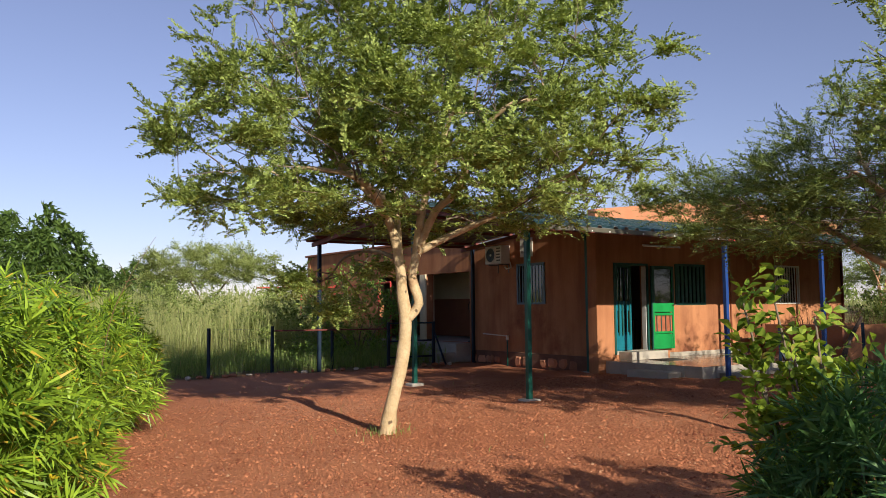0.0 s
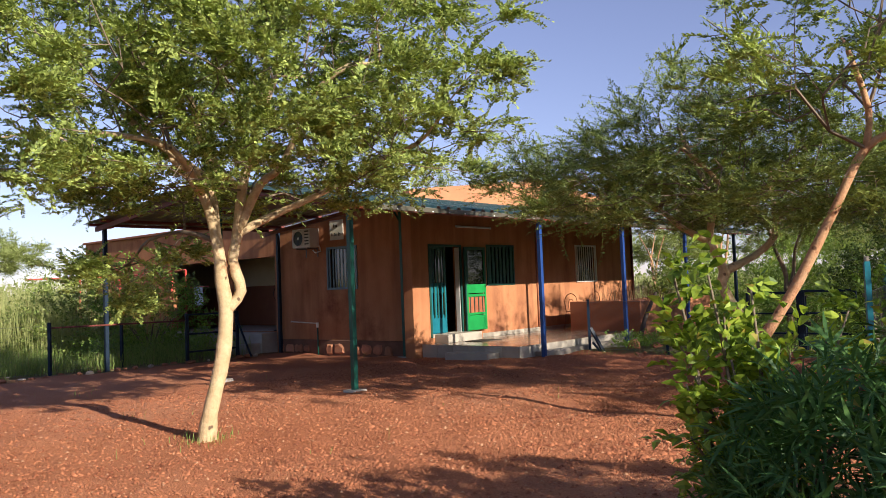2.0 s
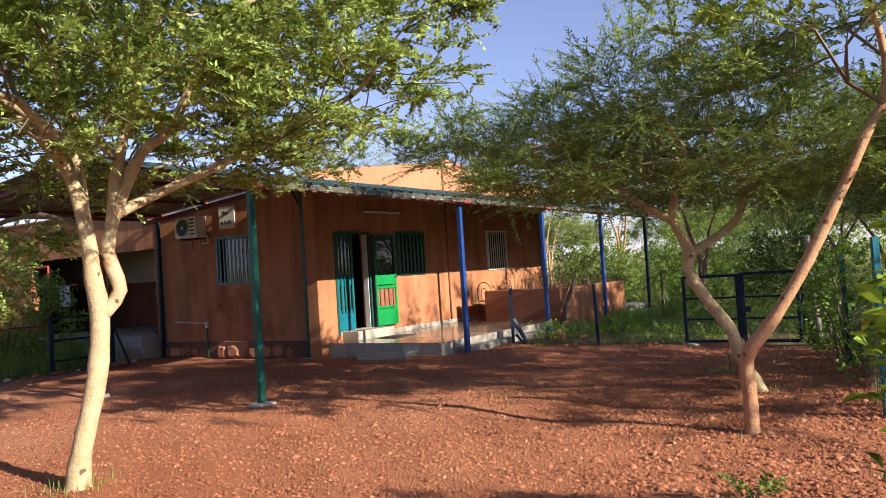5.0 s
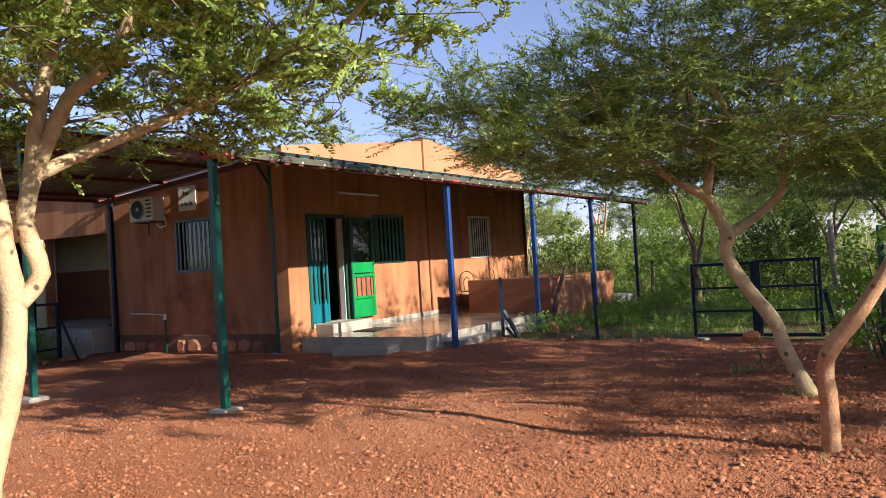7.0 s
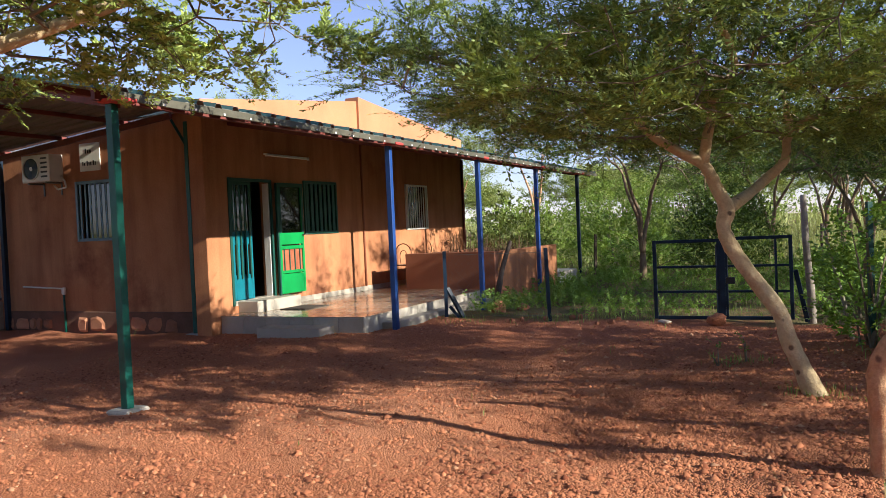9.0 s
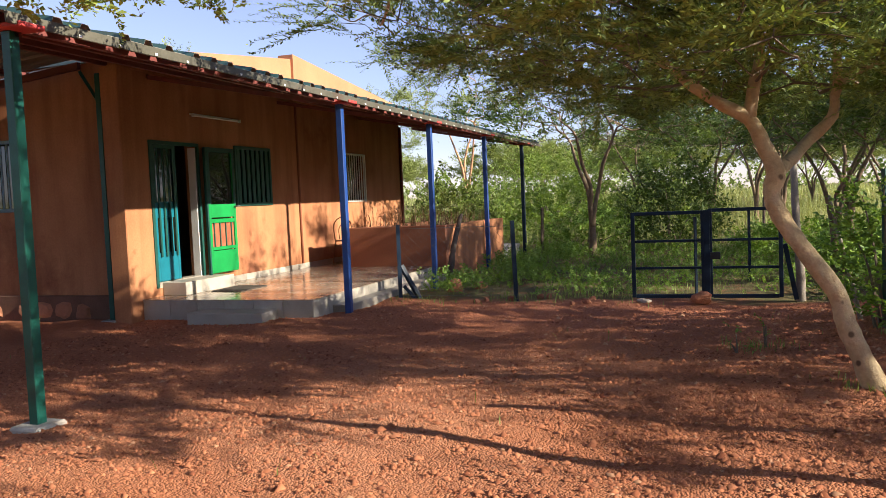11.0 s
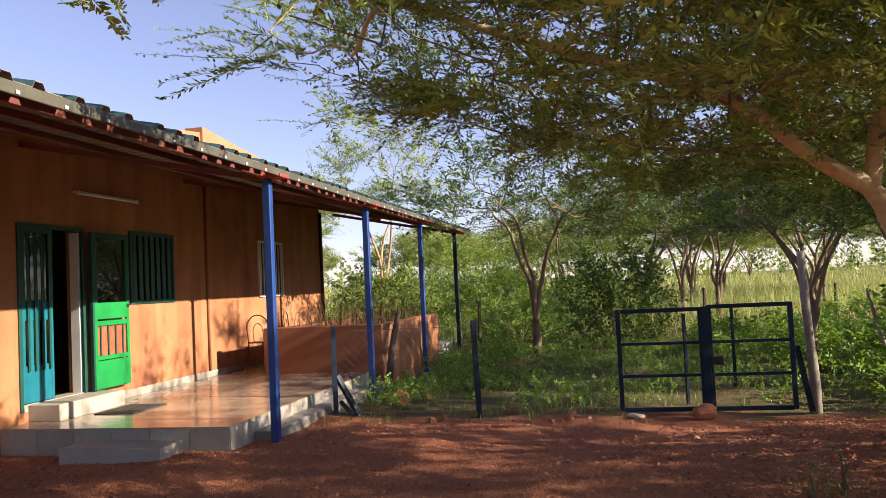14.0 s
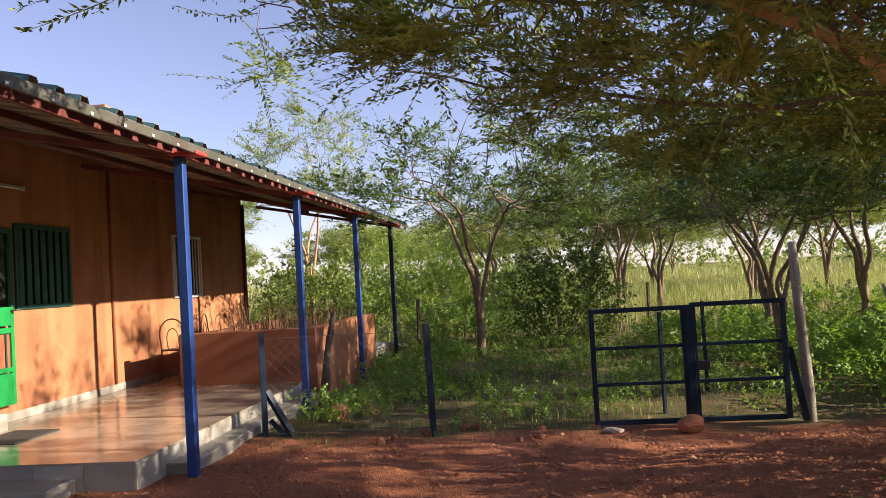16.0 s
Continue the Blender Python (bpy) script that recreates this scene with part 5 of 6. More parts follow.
boulder((14.72, 5.55, 0.05), (0.11, 0.14, 0.085), M_LATROCK, "rough red laterite rock before the gate", 1)
boulder((15.75, 9.15, 0.08), (0.15, 0.14, 0.13), M_LATROCK, "rough red laterite rock by the fence post", 2)
boulder((16.3, 8.9, 0.04), (0.2, 0.12, 0.08), M_LATROCK, "rough red laterite rock among weeds", 3)
boulder((14.75, 6.25, 0.012), (0.07, 0.09, 0.03), M_PALEROCK, "flat pale rock at the gate foot", 4)
rng = np.random.default_rng(9)
for i in range(26):
    x = 5.2 + i * 0.27 + rng.uniform(-0.08, 0.08)
    boulder((x, 17.05 + rng.uniform(-0.1, 0.1), 0.02), tuple(rng.uniform(0.03, 0.075, 3) * np.array([1.2, 1, 0.7])), M_LATROCK if i % 5 else M_PALEROCK, "rough stone in the rough edging of the yard", 20 + i, "edging_stone")
for i in range(9):
    boulder((14.7 + rng.uniform(-0.3, 0.5), rng.uniform(6.6, 9.3), 0.015), tuple(rng.uniform(0.03, 0.07, 3)), M_LATROCK, "small red stone at the gravel edge", 60 + i, "edging_stone")
boulder((13.0, 3.4, 0.05), (0.2, 0.16, 0.12), M_LATROCK, "red laterite rock in the weeds", 71)


# ---- shrubs, grass and far trees ----
def whorl(rng, n=18, leaf=0.125, w=0.015, stem=0.11):
    out = []
    for i in range(n):
        t = i / n
        a = i * 2.399 + rng.uniform(-0.3, 0.3)
        el = 0.0 + 1.15 * t + rng.normal(0, 0.12)
        d = np.array([math.sin(el), math.cos(el) * math.cos(a), math.cos(el) * math.sin(a)])
        out += blade_strip(np.array([stem * t, 0, 0]), d, leaf * rng.uniform(0.75, 1.2), w, rng.uniform(0.1, 0.4), rng)
    return np.array(out)


def leaf_quads(p0, d, length, width, rng, fold=0.06, droop=0.3):
    """A broad leaf: two halves folded along the midrib, each of two quads."""
    d = d / np.linalg.norm(d)
    s = np.cross(d, np.array([0, 0, 1.0]) + rng.normal(0, 0.25, 3))
    s /= np.linalg.norm(s) + 1e-9
    u = np.cross(s, d)
    a, b, c = p0, p0 + d * length * 0.45, p0 + d * length - np.array([0, 0, droop * length])
    q = p0 + d * length * 0.78 - np.array([0, 0, droop * length * 0.5])
    out = []
    for sg in (-1, 1):
        e1 = a + d * length * 0.22 + sg * s * width * 0.36 + u * fold * width * 0.5
        e2 = a + d * length * 0.5 + sg * s * width * 0.5 + u * fold * width * 0.6
        out += [[a, e1, e2, b], [b, e2, q + sg * s * width * 0.28 + u * fold * width * 0.3, c]]
    return out


def broad_sprig(rng, n=7, leaf=0.11, w=0.062, length=0.26):
    out = []
    for i in range(n):
        t = (i + 0.5) / n
        a = (1 if i % 2 else -1) * rng.uniform(0.6, 1.1)
        d = np.array([math.cos(a), math.sin(a), rng.normal(0.15, 0.3)])
        out += leaf_quads(np.array([t * length, 0, 0]), d, leaf * rng.uniform(0.7, 1.2), w, rng)
    return np.array(out)


def small_sprig(rng, n=12, leaf=0.055, w=0.028, length=0.25):
    out = []
    for i in range(n):
        t = (i + 0.5) / n
        d = np.array([0.6, rng.normal(0, 0.8), rng.normal(0.1, 0.6)])
        d /= np.linalg.norm(d)
        s = np.cross(d, rng.normal(0, 0.5, 3) + np.array([0, 0, 1.0]))
        s = s / np.linalg.norm(s) * w / 2
        p = np.array([t * length, 0, 0]) + rng.normal(0, 0.015, 3)
        L = leaf * rng.uniform(0.7, 1.3)
        out.append([p, p + d * L * 0.5 + s, p + d * L, p + d * L * 0.5 - s])
    return np.array(out)


def shrub(name, base, rx, ry, h, sprig_fn, count, leaf_mat, label, seed, category="shrub", group="", stems=9, low=0.05, shell=0.5, upness=0.6, scale=(0.8, 1.25), stem_mat=None, lumps=5):
    rng = np.random.default_rng(seed)
    t = thing(name, base, label, category, group)
    b = np.array(base, float)
    ph = rng.uniform(0, 6.28, 4)
    th, zz = rng.uniform(0, 2 * math.pi, count), rng.uniform(low, 1.0, count)
    prof = np.sqrt(np.clip(1 - np.abs(zz - 0.42) ** 2 * 2.6, 0.05, 1))
    r = shell + (1 - shell) * np.sqrt(rng.random(count))
    wob = 1 + 0.17 * np.sin(lumps * th + ph[0]) * np.sin(5 * zz + ph[1]) + 0.10 * np.sin(11 * th + ph[2])
    hz = h * (1 + 0.12 * np.sin(3 * th + ph[3]) + 0.08 * np.sin(9 * th + ph[1]))
    pos = np.stack([rx * r * prof * wob * np.cos(th), ry * r * prof * wob * np.sin(th), zz * hz], 1) + b
    d = np.stack([np.cos(th), np.sin(th), np.full(count, upness)], 1) + rng.normal(0, 0.4, (count, 3))
    mats = frames_along(pos, d, rng, rng.uniform(*scale, count))
    tm = [sprig_fn(np.random.default_rng(seed * 17 + i)) for i in range(6)]
    for k in range(stems):
        j = rng.integers(0, count)
        q = pos[j]
        p0 = b + np.array([rng.normal(0, rx * 0.12), rng.normal(0, ry * 0.12), -0.05])
        mid = (p0 + q) / 2 + np.array([0, 0, 0.12 * h])
        part("stem", Geo().tube(*smooth_path([p0, mid, q], [0.006 + 0.010 * h, 0.006 + 0.005 * h, 0.004], 3), 5), stem_mat or M_TWIG, t)
    put_mesh("foliage", strips_mesh("foliage", tm, mats, rng.integers(0, 6, count), leaf_mat, base), t)
    return t


# hedge of narrow-leaved shrubs by the path
for i, (x, y, rx, ry, h, n) in enumerate([(-0.95, 4.1, 0.95, 0.9, 1.75, 520), (0.10, 5.0, 0.90, 0.85, 1.55, 620), (0.55, 6.5, 0.92, 0.95, 1.50, 640), (-0.9, 6.6, 1.1, 1.2, 1.85, 520), (1.05, 8.4, 0.98, 1.1, 1.46, 640), (1.85, 10.4, 1.0, 1.1, 1.38, 620), (2.45, 12.3, 1.0, 1.1, 1.35, 600), (0.2, 10.0, 1.2, 1.4, 1.75, 500)]):
    shrub("hedge_shrub", (x - 0.18, y, 0), rx, ry, h, whorl, int(n * 0.95), M_OLEANDER, "bright yellow-green shrub with long narrow leaves beside the path", 100 + i, "shrub", "hedge shrubs", 10, 0.02, 0.72, 0.85, (0.95, 1.35))
# the last two stand out of view, added to shade the others
for i, (x, y, rx, ry, h, n) in enumerate([(3.75, 1.85, 0.7, 0.5, 0.98, 380), (4.6, 1.45, 0.8, 0.6, 1.1, 360), (3.15, 1.25, 0.5, 0.4, 0.8, 220), (3.7, 0.45, 0.9, 0.6, 1.75, 380), (5.0, 0.45, 0.9, 0.7, 1.85, 380)]):
    shrub("oleander_shrub", (x, y, 0), rx, ry, h, whorl, n, M_OLEANDER2, "dark green shrub with long narrow leaves in shade, last two added unseen", 120 + i, "shrub", "oleander shrubs", 8, 0.02, 0.5, 0.8)


def broad_shrub():
    rng = np.random.default_rng(140)
    base = (3.79, 2.39, 0)
    t = thing("broad_leaved_shrub", base, "young shrub with broad yellow-green leaves on slender stems", "shrub")
    pos, d = [], []
    tips = [(3.61, 2.56, 1.5), (3.7, 2.43, 1.46), (3.8, 2.28, 1.39), (3.63, 2.56, 1.18), (3.7, 2.56, 0.97), (4.02, 2.37, 1.18), (4.15, 2.24, 1.08), (3.52, 2.47, 0.77), (3.63, 2.24, 0.63), (3.88, 2.56, 0.72), (4.29, 2.01, 1.27), (3.38, 2.33, 0.45), (3.24, 2.42, 0.31), (3.93, 2.19, 0.9), (3.83, 2.42, 1.27), (4.43, 1.83, 1.22), (3.76, 2.37, 1.08)]
    for q in tips:
        q = Vector(q)
        p0 = Vector((base[0] + rng.normal(0, 0.05), base[1] + rng.normal(0, 0.05), -0.05))
        mid = p0.lerp(q, 0.5) + Vector((0.05, -0.03, 0.12))
        pts, rr = smooth_path([p0, mid, q], [0.014, 0.010, 0.005], 5)
        part("stem", Geo().tube(pts, rr, 6), M_TWIG, t, "", True)
        for j in range(4, len(pts)):
            for k in range(2):
                pos.append(pts[j])
                dd = (pts[j] - pts[j - 1]).normalized()
                d.append(dd * 0.4 + Vector(rng.normal(0, 0.75, 3)) + Vector((0, 0, 0.25)))
    pos, d = np.array([tuple(p) for p in pos]), np.array([tuple(p) for p in d])
    mats = frames_along(pos, d, rng, rng.uniform(0.75, 1.2, len(pos)))
    tm = [broad_sprig(np.random.default_rng(150 + i), 7, 0.085, 0.044, 0.2) for i in range(6)]
    put_mesh("foliage", strips_mesh("foliage", tm, mats, rng.integers(0, 6, len(pos)), M_BROAD, base), t)


broad_shrub()


def creeper(rng):
    return broad_sprig(rng, 6, 0.07, 0.05, 0.2)


shrub("climbing_plant", (13.1, 3.78, 0), 0.7, 0.45, 1.4, creeper, 260, M_WEED, "pale-leaved climber tangled over a fence post", 160, "climber", "", 7)
shrub("low_seedling", (6.12, 3.54, 0), 0.14, 0.12, 0.13, creeper, 16, M_WEED, "small broad-leaved seedling on the gravel", 161, "plant", "", 3, scale=(0.45, 0.7))

shrub("low_seedling", (11.55, 5.2, 0), 0.07, 0.07, 0.24, creeper, 5, M_WEED, "small upright weed on the gravel", 162, "plant", "", 3, scale=(0.35, 0.55))
shrub("low_seedling", (11.75, 4.95, 0), 0.06, 0.06, 0.26, creeper, 5, M_WEED, "small upright weed on the gravel", 163, "plant", "", 3, scale=(0.35, 0.55))

stalk = thing("grass_stalk", (1.45, 6.9, 0), "long thin dry seed stalk rising from the hedge", "stalk")
part("stem", Geo().tube(*smooth_path([(1.35, 6.9, 0.0), (1.48, 6.9, 1.2), (1.62, 6.9, 1.65), (1.86, 6.92, 2.06)], [0.004, 0.0035, 0.003, 0.0015], 6), 5), M_DRYSTICK, stalk)
for k, (dx, dz) in enumerate(((0.05, 0.02), (0.09, -0.01), (-0.05, 0.05))):
    part("spikelet", Geo().tube([(1.62, 6.9, 1.62 + 0.06 * k), (1.62 + dx, 6.9, 1.66 + dz + 0.06 * k)], 0.002, 4), M_DRYSTICK, stalk)
M_YELLOW = leafy("yellow_petal", (0.62, 0.46, 0.02), (0.75, 0.60, 0.03), None, 0.3)
for fx, fy, fz in ((0.98, 5.35, 1.02), (0.72, 4.45, 0.62), (1.25, 7.1, 0.55)):
    fl = thing("blossom", (fx, fy, fz), "small yellow trumpet blossom on the hedge", "flower", "blossoms")
    for k in range(5):
        a = k * 1.257
        q = leaf_quads(np.array([fx, fy, fz]), np.array([0.55 * math.cos(a) + 0.3, 0.55 * math.sin(a) - 0.3, 0.6]), 0.05, 0.032, np.random.default_rng(k))
        put_mesh("petal", quads_mesh("petal", np.array(q), M_YELLOW, 4, (fx, fy, fz)), fl)

# bushes before the wing, along the planter and the fence
for i, (x, y, rx, ry, h, n, mt, lab) in enumerate([
        (10.9, 19.9, 1.3, 0.9, 2.1, 420, M_WEED, "leafy bush half hiding the wing wall"),
        (9.4, 21.5, 1.3, 1.2, 1.7, 480, M_ACACIA2, "dark tangled bush in the tall grass"),
        (7.2, 24.0, 1.6, 1.4, 1.9, 420, M_ACACIA2, "dark tangled bush in the tall grass"),
        (24.2, 6.3, 1.0, 1.0, 1.95, 560, M_FARACACIA_SHADED, "dense dark green bush beyond the gate"),
        (25.5, 8.6, 1.3, 1.3, 0.9, 400, M_WEED, "green bush beyond the planter"),
        (22.8, 11.3, 0.9, 0.8, 1.7, 300, M_ACACIA2, "dark bush growing at the porch end"),
        (25.8, 12.2, 1.4, 1.3, 1.8, 500, M_SAVBUSH, "green bush beyond the house corner"),
        (28.0, 9.8, 1.5, 1.5, 1.7, 500, M_SAVBUSH, "green bush beyond the planter"),
        (31.0, 7.0, 1.6, 1.6, 1.5, 460, M_SAVBUSH, "green bush in the savanna"),
        (33.5, 11.0, 2.2, 2.0, 2.8, 620, M_SAVBUSH, "tall green bush in the savanna"),
        (38.0, 8.5, 2.6, 2.2, 2.9, 640, M_SAVBUSH, "tall green bush in the savanna"),
        (42.0, 13.5, 3.0, 2.5, 3.2, 640, M_SAVBUSH, "tall green bush in the savanna"),
        (17.0, 2.4, 1.2, 1.0, 0.6, 420, M_WEED, "low leafy weeds by the fence"),
        (19.5, 2.9, 1.3, 1.1, 0.5, 420, M_WEED, "low leafy weeds by the fence"),
        (18.2, 0.6, 1.4, 1.2, 0.8, 420, M_WEED, "leafy bush by the fence"),
        (12.0, 2.3, 1.0, 0.8, 1.3, 420, M_WEED, "leafy bush by the fence"),
        (22.0, 3.8, 1.3, 1.2, 0.55, 420, M_WEED, "low leafy weeds beyond the gate"),
        (24.0, 1.0, 1.6, 1.4, 0.8, 460, M_WEED, "leafy bush beyond the gate"),
        (15.3, 1.8, 0.9, 0.8, 0.7, 300, M_WEED, "low leafy weeds by the fence")]):
    shrub("bush", (x, y, 0), rx, ry, h, (lambda r: small_sprig(r, 16, 0.075, 0.036, 0.34)) if h > 1.4 else (lambda r: broad_sprig(r, 9, 0.062, 0.036, 0.22)), n, mt, lab, 170 + i, "bush", "bushes", 6, 0.02, 0.35, 0.5, (0.9, 1.5))

# dry stalks standing in the planter
rng = np.random.default_rng(200)
q = []
for i in range(520):
    x, y = rng.uniform(17.75, 21.4), rng.uniform(10.1, 11.5)
    q += blade_strip(np.array([x, y, 0.3]), np.array([rng.normal(0, 0.18), rng.normal(0, 0.18), 1.0]), rng.uniform(0.7, 1.15), 0.012, 0.05, rng)
stuff("planter_stalks", quads_mesh("planter_stalks", np.array(q), M_DRYSTICK), "brown dry stalks standing thick in the planter", "dry stalks")


def blades(name, n, where, h, width, lean, material, label, seed, category="grass", seg=2, clump=0.0):
    """A field of grass blades, all at once."""
    rng = np.random.default_rng(seed)
    xy = where(rng, n)
    n = len(xy)
    z = ground_height(xy[:, 0], xy[:, 1])
    hh = rng.uniform(*h, n) * (1 + 0.3 * np.sin(xy[:, 0] * 1.3) * np.sin(xy[:, 1] * 1.1))
    a = rng.uniform(0, 2 * math.pi, n)
    d = np.stack([np.cos(a), np.sin(a)], 1) * (np.abs(rng.normal(0, lean, n)) * hh)[:, None]
    s = np.stack([-np.sin(a + 0.6), np.cos(a + 0.6), np.zeros(n)], 1) * (width * rng.uniform(0.6, 1.3, n) / 2)[:, None]
    p = [np.stack([xy[:, 0], xy[:, 1], z - 0.02], 1)]
    for f in ((0.55, 0.35), (1.0, 1.0)):
        p.append(np.stack([xy[:, 0] + d[:, 0] * f[1], xy[:, 1] + d[:, 1] * f[1], z + hh * f[0] * (1 - 0.12 * f[1])], 1))
    quads = np.concatenate([np.stack([p[0] - s * 0.7, p[0] + s * 0.7, p[1] + s, p[1] - s], 1), np.stack([p[1] - s, p[1] + s, p[2] + s * 0.08, p[2] - s * 0.08], 1)])
    return stuff(name, quads_mesh(name, quads, material), label, category)


def inside(x0, x1, y0, y1, patch=0.0, avoid=None):
    def fn(rng, n):
        x, y = rng.uniform(x0, x1, n), rng.uniform(y0, y1, n)
        k = np.ones(n, bool)
        if patch:
            k &= (np.sin(x * 1.9 + 0.7 * np.sin(y * 1.3)) * np.sin(y * 1.7 + 0.9 * np.sin(x)) + rng.normal(0, 0.35, n)) > patch
        if avoid is not None:
            k &= ~((x > avoid[0]) & (x < avoid[1]) & (y > avoid[2]) & (y < avoid[3]))
        return np.stack([x, y], 1)[k]
    return fn


HOUSE = (12.0, 24.3, 9.7, 28)
blades("tall_grass", 70000, inside(-10, 12.2, 20.5, 36, -0.6), (1.0, 2.3), 0.0075, 0.32, M_TALLGRASS, "tall pale seeding savanna grass", 301)
blades("tall_grass_far", 22000, inside(-30, 45, 34, 75, -0.6), (1.3, 2.6), 0.035, 0.16, M_TALLGRASS, "tall pale seeding savanna grass further off", 302)
blades("side_grass", 20000, inside(-2, 12.2, 17.5, 21.5, -0.5), (0.15, 0.6), 0.010, 0.35, M_GRASS, "green knee-high grass along the fence", 303)
blades("gate_grass", 7000, inside(15.2, 26, 2, 9.6, -0.35), (0.03, 0.13), 0.008, 0.5, M_GRASS, "green low grass and weeds beyond the gate", 304)
blades("east_grass", 46000, inside(26, 60, -18, 24, -0.7), (0.25, 0.95), 0.016, 0.6, M_TALLGRASS, "pale green savanna grass to the east", 305)
blades("south_grass", 9000, inside(9, 26, -3, 3.2, -0.4), (0.1, 0.45), 0.010, 0.45, M_GRASS, "green weeds under the trees", 306)
blades("far_grass", 26000, inside(60, 150, -70, 60, -0.8), (0.5, 1.3), 0.05, 0.6, M_TALLGRASS, "far pale savanna grass", 307)
blades("yard_tufts", 1500, inside(2.5, 14.5, 3.2, 16.5, 0.92), (0.03, 0.13), 0.006, 0.6, M_GRASS, "thin grass tufts on the gravel", 308)


def rings(rng, n):
    c = np.array([(4.89, 8.29, 0.28), (14.9, 8.0, 0.5), (10.3, 4.3, 0.3), (11.7, 5.0, 0.25), (14.6, 9.3, 0.5), (15.1, 6.9, 0.7), (2.3, 12.9, 0.9), (12.6, 3.4, 0.9)])
    k = rng.integers(0, len(c), n)
    return c[k, :2] + rng.normal(0, 1, (n, 2)) * c[k, 2:3] * 0.6


blades("foot_tufts", 700, rings, (0.03, 0.12), 0.007, 0.5, M_GRASS, "grass tufts at tree feet and fence posts", 309)


def weed_patch(name, x0, x1, y0, y1, n, h, label, seed, mat=None, size=1.0):
    rng = np.random.default_rng(seed)
    x, y = rng.uniform(x0, x1, n), rng.uniform(y0, y1, n)
    k = (np.sin(x * 1.6 + 1) * np.sin(y * 2.1) + rng.normal(0, 0.4, n)) > -0.2
    x, y = x[k], y[k]
    z = ground_height(x, y) + rng.uniform(0.02, h, len(x))
    d = rng.normal(0, 0.7, (len(x), 3)) + np.array([0, 0, 0.8])
    m = frames_along(np.stack([x, y, z], 1), d, rng, size * rng.uniform(0.7, 1.3, len(x)))
    tm = [broad_sprig(np.random.default_rng(seed + i), 5, 0.075, 0.045, 0.18) for i in range(5)]
    stuff(name, strips_mesh(name, tm, m, rng.integers(0, 5, len(x)), mat or M_WEED), label, "weeds")


weed_patch("gate_weeds", 15.3, 25, 4.3, 9.5, 7000, 0.17, "low leafy weeds beyond the gravel edge", 320, M_WEED, 0.5)
weed_patch("planter_weeds", 15.3, 23, 8.2, 9.6, 1500, 0.30, "leafy knee-high weeds along the planter", 325, None, 0.6)
weed_patch("fence_weeds", 15.6, 26, 0.0, 4.4, 2600, 0.35, "leafy weeds by the gate and fence", 330, None, 0.7)
weed_patch("side_weeds", 8.6, 12.2, 18.0, 21.0, 700, 0.5, "leafy weeds along the garden fence", 340)
weed_patch("right_weeds", 10.8, 15, 1.4, 3.6, 700, 0.35, "leafy weeds under the leaning acacia", 350)

# far trees: one open acacia in three leaf colours, copied about, some only for shade
FARSPRAY = dict(n=11, length=0.7, leaf=0.13, w=0.034, extra=0.4)


def far_tree(name, at, h, r, leaf_mat, bark, label, seed, stems=3, flat=True, tips=200, sprays=580, spray=None):
    x, y, z = at
    rng = np.random.default_rng(seed)
    sd = [((x, y, z - 0.1), -1, 0.095), ((x + 0.03, y, z + 0.15 * h), 0, 0.072)]
    for s in range(stems):
        a = s * 2 * math.pi / stems + rng.uniform(0, 1.0)
        k = len(sd)
        bend = rng.uniform(-0.7, 0.7)
        for j, (q, zz, rad) in enumerate(((0.03, 0.24, 0.055), (0.065, 0.34, 0.047), (0.15, 0.45, 0.038), (0.27, 0.57, 0.028))):
            b = a + bend * math.sin(j * 1.9) + rng.uniform(-0.25, 0.25)
            sd.append(((x + q * r * math.cos(b), y + q * r * math.sin(b), z + zz * h), 1 if j == 0 else k + j - 1, rad))
    return tree(name, at, sd, layered_crown(x, y, r, r, z + 0.55 * h, z + h, 4, 0.08, edge_lift=0.1), tips, sprays, leaf_mat, bark, label, seed, None, spray or FARSPRAY, 3, 0.15, 0.007, 0.3, (0.8, 1.3), 0.5)


ft = far_tree("savanna_acacia", (22.0, 7.95, 0), 4.6, 2.6, M_FARACACIA_SHADED, M_BROWNBARK, "open many-stemmed acacia beyond the fence, southern copies added unseen for shade", 401)
fp = far_tree("savanna_acacia", (34.5, 14.6, 0), 7.6, 3.0, M_PALELEAF, M_BARKR, "tall thin pale-leaved acacia with reddish limbs", 402, 3, True, 150, 800)
fb = far_tree("savanna_acacia", (15.9, 48.0, 0), 5.2, 3.9, M_PALELEAF, M_BROWNBARK, "flat-topped pale acacia above the tall grass", 403, 4, True, 260, 3600, dict(n=7, length=0.6, leaf=0.2, w=0.045, extra=0.3))
